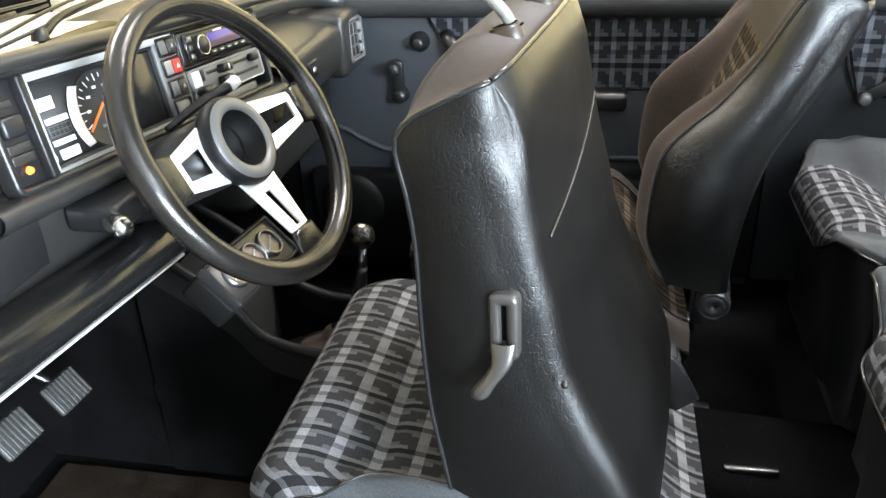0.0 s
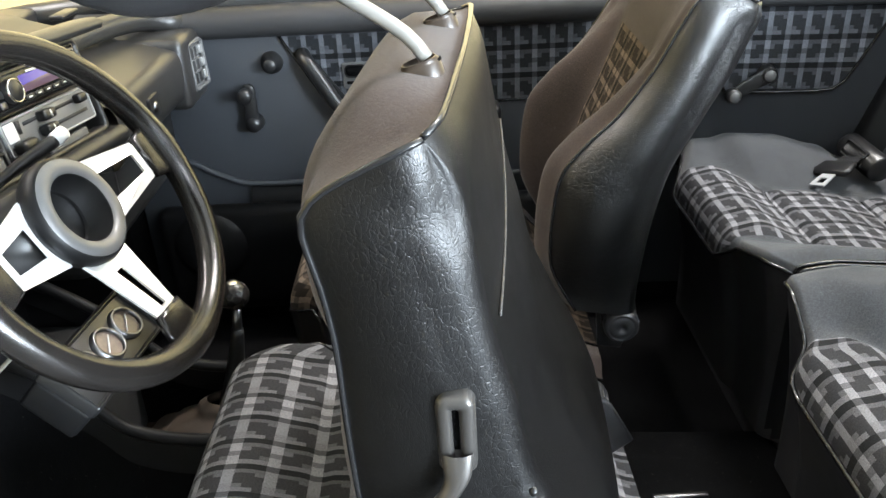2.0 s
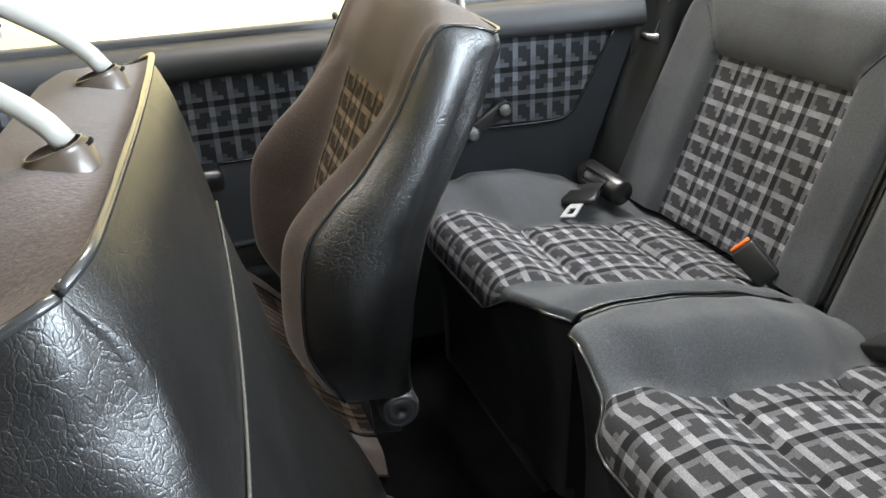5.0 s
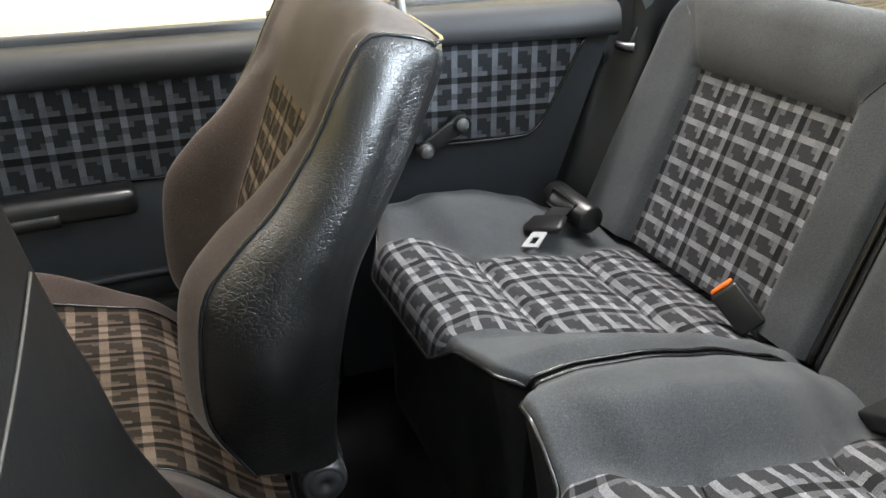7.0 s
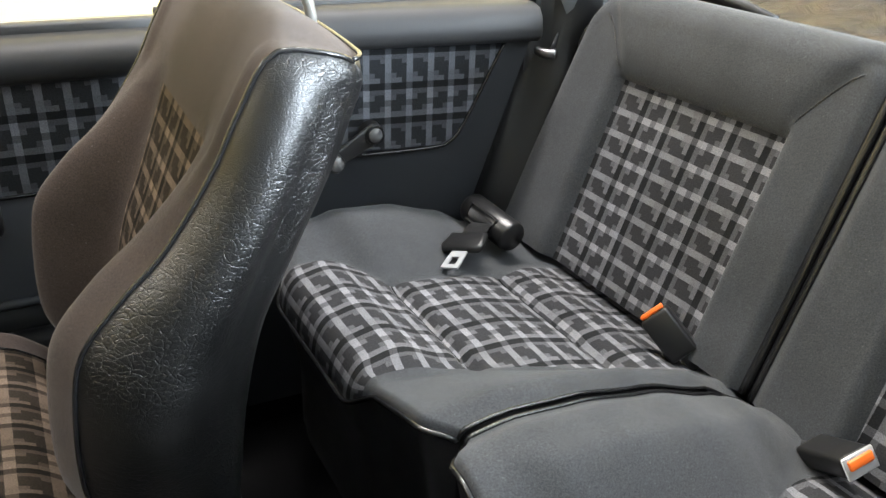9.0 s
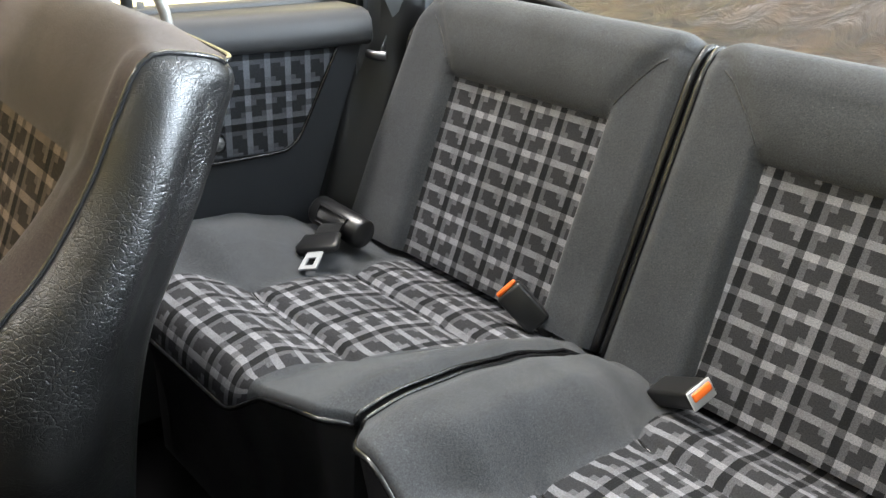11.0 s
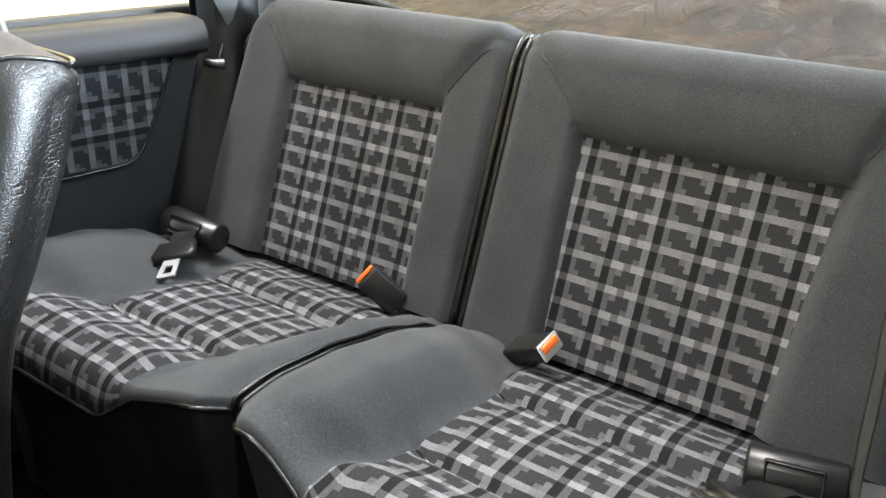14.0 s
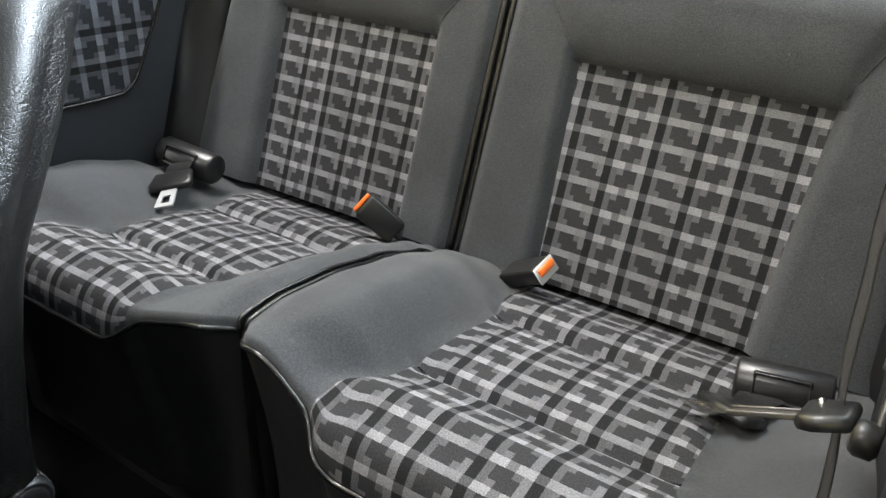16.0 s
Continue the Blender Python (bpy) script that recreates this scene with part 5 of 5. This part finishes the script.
        b = part("button", box(0.310 + 0.019 * i, 0.326 + 0.019 * i, 0.0115, 0.0175, 0.014, 0.0172, r=0.001, m=FACE), "plastic", r)
        part("button_mark", box(0.314 + 0.019 * i, 0.321 + 0.019 * i, 0.0138, 0.0152, 0.0168, 0.0175, r=0, m=FACE), "white", b)
    for x, y in ((0.262, 0.040), (0.262, 0.028), (0.262, 0.016)):
        part("source_button", box(x, x + 0.010, y - 0.004, y + 0.004, 0.014, 0.0172, r=0.001, m=FACE), "gun", r)
    return r


car_radio()


def steering_wheel():
    w = thing("steering_wheel", "three-spoke black steering wheel with brushed alloy spokes and open hub", "steering wheel", at=DASH)
    m = facing_ya((-0.369, -0.213, 0.676), -0.144, 0.5)
    R, r = 0.1735, 0.0155

    def rim_at(u, v):
        a, b = 6.28318 * u, 6.28318 * v
        rr = r * (1 + 0.10 * sum(math.exp(-(((a - c + math.pi) % 6.28318 - math.pi) / 0.16) ** 2) for c in (0, math.pi, 4.7124)))
        return m @ Vector(((R + rr * math.cos(b)) * math.cos(a), (R + rr * math.cos(b)) * math.sin(a), rr * math.sin(b)))

    part("rim", sheet(rim_at, 128, 16, closed_u=True), "rim", w, "black padded rim, glossy with use")
    for name, ang in (("spoke", 0), ("spoke", 180), ("spoke", 270)):
        ms = m @ Matrix.Rotation(radians(ang), 4, "Z")
        wide = 0.038 if ang != 270 else 0.034
        end = 0.021 if ang != 270 else 0.018
        hole0, hole1, h0, h1 = (0.060, 0.118, 0.0165, 0.0115) if ang != 270 else (0.070, 0.124, 0.0065, 0.0045)
        bm = bmesh.new()
        outer = [(0.045, -wide), (0.136, -end), (0.136, end), (0.045, wide)]
        hole = [(hole0, -h0), (hole1, -h1), (hole1, h1), (hole0, h0)]
        levels = []
        for z in (-0.003, 0.0):
            levels.append([[bm.verts.new(ms @ Vector((x, y, z - 0.018 * (1 - smooth(0.050, 0.130, x))))) for x, y in o] for o in (outer, hole)])
        for lv in levels:
            for i in range(4):
                bm.faces.new((lv[0][i], lv[0][(i + 1) % 4], lv[1][(i + 1) % 4], lv[1][i]))
        for k in (0, 1):
            for i in range(4):
                bm.faces.new((levels[0][k][i], levels[0][k][(i + 1) % 4], levels[1][k][(i + 1) % 4], levels[1][k][i]))
        bmesh.ops.recalc_face_normals(bm, faces=bm.faces)
        sp = part("spoke", bm, "alloy", w, "brushed alloy spoke with a slot", smooth=False)
        part("spoke_root", prism([(0.128, -end - 0.004), (0.168, -end - 0.012), (0.168, end + 0.012), (0.128, end + 0.004)], 0.011, ms @ Matrix.Translation((0, 0, -0.007)), 0.005), "rim", sp, "moulded black spoke root")
    # darkened plastic puts the shade of the hub's hollow into its colour
    part("hub", lathe([(0.030, -0.034), (0.050, -0.030), (0.0565, -0.022), (0.0575, -0.010), (0.055, -0.003), (0.051, 0.0), (0.040, 0.0), (0.036, -0.004), (0.033, -0.038), (0.0, -0.042)], m, 48), "console", w, "deep black hub with a bare socket")
    part("hub_ring", lathe([(0.0365, -0.001), (0.039, 0.002), (0.049, 0.002), (0.0525, -0.001)], m, 48), "ring", w, "grey hub ring")
    return w


steering_wheel()


def console():
    c = thing("centre_console", "black centre console with three round extra gauges", "console", at=DASH)
    pm = facing_ya((-0.379, -0.089, 0.458), -0.12, 0.8)
    part("gauge_plate", box(-0.162, 0.004, -0.004, 0.066, -0.014, 0.0, r=0.003, m=pm), "plastic", c)
    part("gauge_frame", ring_frame(pm, -0.164, 0.006, -0.006, 0.068, 0.006, -0.012, 0.005, 0.005), "plastic", c, "black frame round the gauges")
    for x in (-0.032, -0.076, -0.124):
        g = part("gauge", lathe([(0.0, 0.002), (0.0175, 0.002)], on(pm, x, 0.032, 0.0), 32), M["gauge_face"], c, "round gauge with a brown face")
        part("gauge_ring", lathe([(0.0175, 0.002), (0.0175, 0.007), (0.0205, 0.007), (0.022, 0.0)], on(pm, x, 0.032, 0.0), 32), "gun", g)
        part("gauge_needle", box(-0.013, 0.013, -0.0008, 0.0008, 0.003, 0.004, r=0, m=on(pm, x, 0.032, 0.0) @ Matrix.Rotation(0.6, 4, "Z")), "white", g)
    part("gauge_box", box(-0.162, 0.004, -0.004, 0.066, -0.06, -0.014, r=0.006, m=pm), "console", c)
    # curved side walls sweeping down to the tunnel
    rail = lerp_path([(-0.66, 0, 0.46), (-0.56, 0, 0.395), (-0.50, 0, 0.345), (-0.463, 0, 0.300), (-0.425, 0, 0.281), (-0.372, 0, 0.270), (-0.25, 0, 0.262), (-0.10, 0, 0.25)], 40)
    for s in (-1, 1):
        part("side_wall", sheet(lambda u, v: (rail[round(u * 39)].x, s * (0.088 + 0.003 * v), rail[round(u * 39)].z - 0.055 * v), 39, 4), "console", c, "curved black console side")
        part("carpet_side", sheet(lambda u, v: (rail[round(u * 39)].x, s * (0.0885 + 0.012 * v), (rail[round(u * 39)].z - 0.05) * (1 - v)), 39, 6), "carpet", c, "black carpeted console foot")
        part("side_rail", tube([(p.x, s * 0.084, p.z) for p in rail], 0.009, 10), "console", c)
    part("tray", box(-0.68, -0.10, -0.082, 0.082, 0.13, 0.175, r=0.01), "carpet_brown", c, "worn brown tray lining")
    part("lower_bin", box(-0.66, -0.50, -0.085, 0.085, 0.17, 0.36, r=0.012), "rubber", c)
    return c


gf = Nodes("gauge_brown", 0.3)
gf.base(gf.mix(gf.noise(120, 4), (0.10, 0.07, 0.055), (0.30, 0.24, 0.20)))
M["gauge_face"] = gf.mat
console()


def gear_lever():
    g = thing("gear_lever", "gear lever with a dimpled black golf ball knob and leather boot", "gear lever", at=(0.0, -0.006, -0.006))
    kb = Vector((-0.328, 0.062, 0.402))
    bm = bmesh.new()
    bmesh.ops.create_icosphere(bm, subdivisions=4, radius=0.0225)
    for v in bm.verts:
        q = v.co.normalized()
        v.co *= 1 - 0.075 * max(0, math.sin(9 * math.atan2(q.y, q.x)) * math.sin(10 * math.acos(max(-1, min(1, q.z)))))
    bmesh.ops.translate(bm, verts=bm.verts, vec=kb)
    part("knob", bm, "rim", g, "dimpled black knob")
    part("knob_cap", lathe([(0.0, 0.0232), (0.006, 0.0228), (0.008, 0.0215)], Matrix.Translation(kb), 24), "steel", g, "bright knob cap")
    part("rod", tube([kb + Vector((0, 0, -0.02)), (-0.333, 0.061, 0.33)], 0.007, 10), "gun", g)
    part("sleeve", tube([(-0.332, 0.061, 0.345), (-0.338, 0.060, 0.31), (-0.352, 0.058, 0.25), (-0.366, 0.056, 0.20)], lambda t: 0.009 + 0.009 * t, 12, 14), "plastic", g)

    def boot(u, v):
        a = 6.28318 * u
        r = 0.022 + 0.062 * v ** 1.4 + 0.006 * math.sin(5 * a + 3 * v) * v + 0.004 * math.sin(14 * v)
        return (-0.366 - 0.03 * v + 1.25 * r * math.cos(a), 0.045 - 0.02 * v + 0.85 * r * math.sin(a), 0.232 - 0.056 * v)

    part("boot", sheet(boot, 40, 14, closed_u=True), M["boot"], g, "creased brown leather boot")
    return g


M["boot"] = vinyl("boot_leather", (0.075, 0.055, 0.042), 0.5, 0.6)
gear_lever()


def pedal(x, y, z, turn):
    p = thing("pedal", "ribbed rubber foot pedal on a steel arm", "pedal", "pedals", at=DASH)
    m = facing((x, y, z), (0.8, -0.05, 0.6)) @ Matrix.Rotation(radians(turn), 4, "Z")
    part("pad", box(-0.034, 0.034, -0.027, 0.027, -0.008, 0.004, r=0.005, m=m), M["worn_rubber"], p)
    for i in range(8):
        xx = -0.029 + 0.0083 * i
        part("rib", box(xx - 0.0022, xx + 0.0022, -0.025, 0.025, 0.003, 0.008, r=0.001, m=m), M["worn_rubber"], p)
    part("arm", tube([m @ Vector((0, 0.02, -0.008)), m @ Vector((0.005, 0.10, -0.06)), (-0.70, y, 0.54)], 0.006, 8), "gun", p)
    return p


M["worn_rubber"] = plain("worn_rubber", (0.042, 0.042, 0.041), 0.5, depth=0.2)
pedal(-0.75, -0.312, 0.252, 0)
pedal(-0.75, -0.193, 0.238, 0)


# ---- seat belts ----
def belt_retractor(a, b, r, label):
    t = thing("belt_retractor", label, "seat belt", "rear belt retractors")
    a, b = Vector(a), Vector(b)
    d = (b - a).normalized()
    m = facing(a, d)
    L = (b - a).length
    part("housing", lathe([(0.0, 0.0), (r * 0.90, 0.0), (r, 0.004), (r, L - 0.004), (r * 0.90, L), (0.0, L)], m, 28), "plastic", t)
    # mouth with the rolled webbing, turned to the front of the car and up
    out = Vector((-0.80, 0, 0.35))
    out = (out - d * out.dot(d)).normalized()
    mm = facing(a + d * L * 0.48 + out * r * 0.80, out, d)
    part("mouth", ring_frame(mm, -r * 0.62, r * 0.62, -L * 0.30, L * 0.30, 0.004, -0.010, 0.006, 0.003), "plastic", t)
    part("webbing_roll", tube([a + d * L * 0.22 + out * r * 0.52, a + d * L * 0.74 + out * r * 0.52], r * 0.52, 16), "webbing", t, "rolled black webbing")
    return t


belt_retractor((0.800, 0.550, 0.390), (0.814, 0.440, 0.376), 0.026, "black rear belt retractor lying on the grey bolster")
belt_retractor((0.789, -0.440, 0.356), (0.805, -0.540, 0.362), 0.026, "black rear belt retractor beside the driver-side backrest")


def belt_tongue(m, label, strap, metal="alloy"):
    m = m @ Matrix.Scale(1.2, 4)
    t = thing("belt_tongue", label, "seat belt", "belt tongues")
    part("holder", prism([(-0.026, 0.0), (-0.031, 0.008), (-0.026, 0.034), (0.026, 0.034), (0.031, 0.008), (0.026, 0.0)], 0.011, m @ Matrix.Translation((0, 0, 0)), 0.004), "plastic", t)
    blade = bmesh.new()
    o = [(-0.011, 0.002), (-0.0125, -0.022), (-0.0125, -0.034), (0.0125, -0.034), (0.0125, -0.022), (0.011, 0.002)]
    h = [(-0.0055, -0.012), (-0.006, -0.020), (-0.006, -0.027), (0.006, -0.027), (0.006, -0.020), (0.0055, -0.012)]
    lv = [[[blade.verts.new(m @ Vector((x, y, z))) for x, y in q] for q in (o, h)] for z in (0.003, 0.0055)]
    for q in lv:
        for i in range(6):
            blade.faces.new((q[0][i], q[0][(i + 1) % 6], q[1][(i + 1) % 6], q[1][i]))
    for k in (0, 1):
        for i in range(6):
            blade.faces.new((lv[0][k][i], lv[0][k][(i + 1) % 6], lv[1][k][(i + 1) % 6], lv[1][k][i]))
    part("blade", blade, metal, t, "bright steel blade", smooth=False)
    if strap:
        q = lerp_path([m @ Vector((0, 0.030, 0.006)), *strap], 12)
        sx = (m.to_3x3() @ Vector((1, 0, 0))).normalized()
        bm = sheet(lambda u, v: q[round(v * 11)] + sx * (0.044 * (u - 0.5)), 4, 11)
        bmesh.ops.solidify(bm, geom=bm.faces[:], thickness=0.0015)
        part("strap", bm, "webbing", t)
    return t


def lying(origin, ahead, up):
    """A pose whose local -y runs ahead and local z along up."""
    return facing(origin, up, tuple(-c for c in ahead))


belt_tongue(lying((0.712, 0.430, 0.373), (-0.74, -0.55, -0.30), (-0.35, 0.05, 0.90)), "rear belt tongue with steel blade resting on the bolster", [(0.752, 0.462, 0.386), (0.775, 0.480, 0.390), (0.790, 0.490, 0.388)], "silver")
belt_tongue(lying((0.700, -0.444, 0.364), (-0.84, 0.53, -0.02), (0.42, -0.06, 0.90)), "rear belt tongue with steel blade lying on the plaid cushion", [(0.752, -0.470, 0.362), (0.778, -0.484, 0.358)], "steel")


def belt_buckle(base, tip, up, label, size=1.0):
    k = thing("belt_buckle", label, "seat belt", "belt buckles")
    base, tip = Vector(base), Vector(tip)
    d = (tip - base).normalized()
    L = (tip - base).length
    m = facing(base, d, up) @ Matrix.Diagonal((size, size, 1, 1))
    part("case", box(-0.024, 0.024, -0.015, 0.015, -0.012, L - 0.003, r=0.006, seg=3, m=m), "plastic", k)
    if label.startswith("silver"):
        part("cap", box(-0.0242, 0.0242, -0.0152, 0.0152, L - 0.004, L, r=0.002, m=m), "silver", k)
    part("release", box(-0.0190, 0.0190, -0.003, 0.0105, L - 0.003, L + 0.003, r=0.002, m=m), "orange", k, "orange release button")
    part("stem", tube([base, base - d * 0.035], 0.008, 8), "webbing", k)
    return k


belt_buckle((0.869, 0.113, 0.346), (0.848, 0.153, 0.386), (-0.69, -0.64, 0.27), "black belt buckle with orange button against the plaid backrest", 0.88)
belt_buckle((0.862, -0.112, 0.345), (0.846, -0.168, 0.378), (-0.3, 0.0, 1.0), "silver edged belt buckle with orange button, driver side", 0.82)


def front_belt():
    f = thing("front_belt", "driver's black front belt with a hanging steel tongue", "seat belt", at=(0.004, -0.011, -0.003))
    q = [Vector(p) for p in ((0.48, -0.534, 0.72), (0.48, -0.537, 0.66), (0.48, -0.540, 0.60), (0.48, -0.548, 0.54), (0.48, -0.553, 0.46), (0.47, -0.56, 0.30), (0.46, -0.57, 0.10))]
    q = lerp_path([Vector((0.50, -0.548, 1.02)), Vector((0.49, -0.540, 0.86))] + q, 40)
    bm = sheet(lambda u, v: q[round(v * 39)] + Vector((0.044 * (u - 0.5), 0.010 * (u - 0.5), 0)), 4, 39)
    bmesh.ops.solidify(bm, geom=bm.faces[:], thickness=0.0015)
    part("webbing", bm, "webbing", f)
    m = lying((0.451, -0.530, 0.574), (-0.05, 0.93, -0.36), (0.30, 0.34, 0.89)) @ Matrix.Scale(0.86, 4)
    part("tongue_holder", prism([(-0.024, -0.006), (-0.030, 0.004), (-0.026, 0.032), (0.026, 0.032), (0.030, 0.004), (0.024, -0.006)], 0.013, on(m, 0, 0, -0.005), 0.005), "plastic", f)
    blade = part("tongue_blade", box(-0.0095, 0.0095, -0.058, 0.0, -0.0008, 0.0016, r=0.0008, m=m), "lever", f, "worn steel tongue")
    for x in (-0.0082, 0.0082):
        part("blade_edge", box(x - 0.0015, x + 0.0015, -0.059, -0.004, -0.0012, 0.0036, r=0.001, m=m), "lever", blade)
    part("holder_stud", lathe([(0.0, 0.003), (0.002, 0.0025), (0.003, 0.0)], on(m, -0.016, 0.006, 0.008), 10), "steel", f)
    return f


front_belt()


# ---- outside the windows ----
def wing_mirror():
    w = thing("wing_mirror", "silver wing mirror outside the passenger window", "wing mirror")
    part("housing", box(-0.330, -0.200, 0.780, 0.905, 0.700, 0.785, r=0.018, seg=3), "silver", w)
    part("glass", box(-0.200, -0.196, 0.792, 0.893, 0.710, 0.775, r=0.001), M["mirror"], w, "mirror glass")
    part("stem", tube([(-0.27, 0.675, 0.715), (-0.27, 0.79, 0.725)], 0.012, 10), "silver", w)
    return w


M["mirror"] = plain("mirror_glass", (0.9, 0.9, 0.9), 0.03, 1.0, depth=0.0, spread=0.01)
wing_mirror()

wf = thing("window_frame", "black window posts and windscreen pillar on the passenger side", "window frame", kind="structure")
part("quarter_post", tube([(-0.283, 0.662, 0.70), (-0.265, 0.655, 0.90), (-0.25, 0.64, 1.10)], 0.011, 8), "rubber", wf)
part("rear_post", tube([(0.552, 0.662, 0.70), (0.555, 0.655, 1.10)], 0.009, 8), "rubber", wf)
part("rear_post_knob", lathe([(0.0, 0.012), (0.012, 0.010), (0.013, 0.0)], facing((0.565, 0.658, 0.722), (0.9, -0.4, 0)), 14), "rubber", wf)
part("windscreen_pillar", tube([(-0.86, 0.665, 0.68), (-0.56, 0.648, 0.74), (-0.30, 0.62, 1.02), (-0.18, 0.60, 1.15)], 0.030, 12, 16), "plastic", wf, "black windscreen pillar")
part("windscreen_pillar", tube([(-0.90, -0.665, 0.68), (-0.62, -0.648, 0.74), (-0.36, -0.62, 1.02), (-0.24, -0.60, 1.15)], 0.030, 12, 16), "plastic", wf, "black windscreen pillar")
part("windscreen_header", tube([(-0.24, -0.60, 1.15), (-0.22, 0, 1.17), (-0.18, 0.60, 1.15)], 0.028, 12, 12), "plastic", wf)
tagged(part("lock_pin", lathe([(0.0, 0.026), (0.004, 0.026), (0.006, 0.020), (0.004, 0.014), (0.003, 0.0)], pose(0.343, 0.655, 0.698), 12), "plastic"), "small black door lock pin on the belt rail", "lock pin")
tagged(part("windscreen_scuttle", box(-0.86, -0.78, -0.66, 0.66, 0.60, 0.712, r=0.01), "dash"), "black scuttle below the windscreen", "scuttle", kind="structure")


def bonnet_at(u, v):
    y = -0.74 + 1.48 * u
    return (-0.855 - 1.15 * v, y, 0.712 - 0.10 * v - 0.05 * (2 * u - 1) ** 4)


tagged(part("bonnet", sheet(bonnet_at, 20, 16), "paint"), "pale painted car bonnet beyond the windscreen", "bonnet", kind="structure")


def wiper(pivot, tip, label):
    w = thing("wiper", label, "wiper", "windscreen wipers")
    p, t = Vector(pivot), Vector(tip)
    d = (t - p).normalized()
    up = Vector((-0.2, 0, 1))
    part("arm", tube([p, p + d * 0.08 + up * 0.016, p + d * 0.26 + up * 0.012], lambda s: 0.008 - 0.004 * s, 8, 10), "plastic", w)
    part("pivot_cap", lathe([(0.0, 0.018), (0.012, 0.016), (0.015, 0.0)], Matrix.Translation(p), 14), "plastic", w)
    a, b = p - d * 0.16 + up * 0.030, p + d * 0.36 + up * 0.014
    part("blade_bridge", tube([a, (a + b) / 2 + up * 0.010, b], 0.0030, 6, 14), "plastic", w)
    part("blade", tube([a - up * 0.010, b - up * 0.010], 0.0028, 6), "rubber", w)
    return w


wiper((-0.835, 0.055, 0.722), (-0.885, 0.40, 0.738), "black windscreen wiper parked on the glass")
wiper((-0.93, -0.10, 0.722), (-0.965, 0.35, 0.738), "black windscreen wiper parked on the glass")
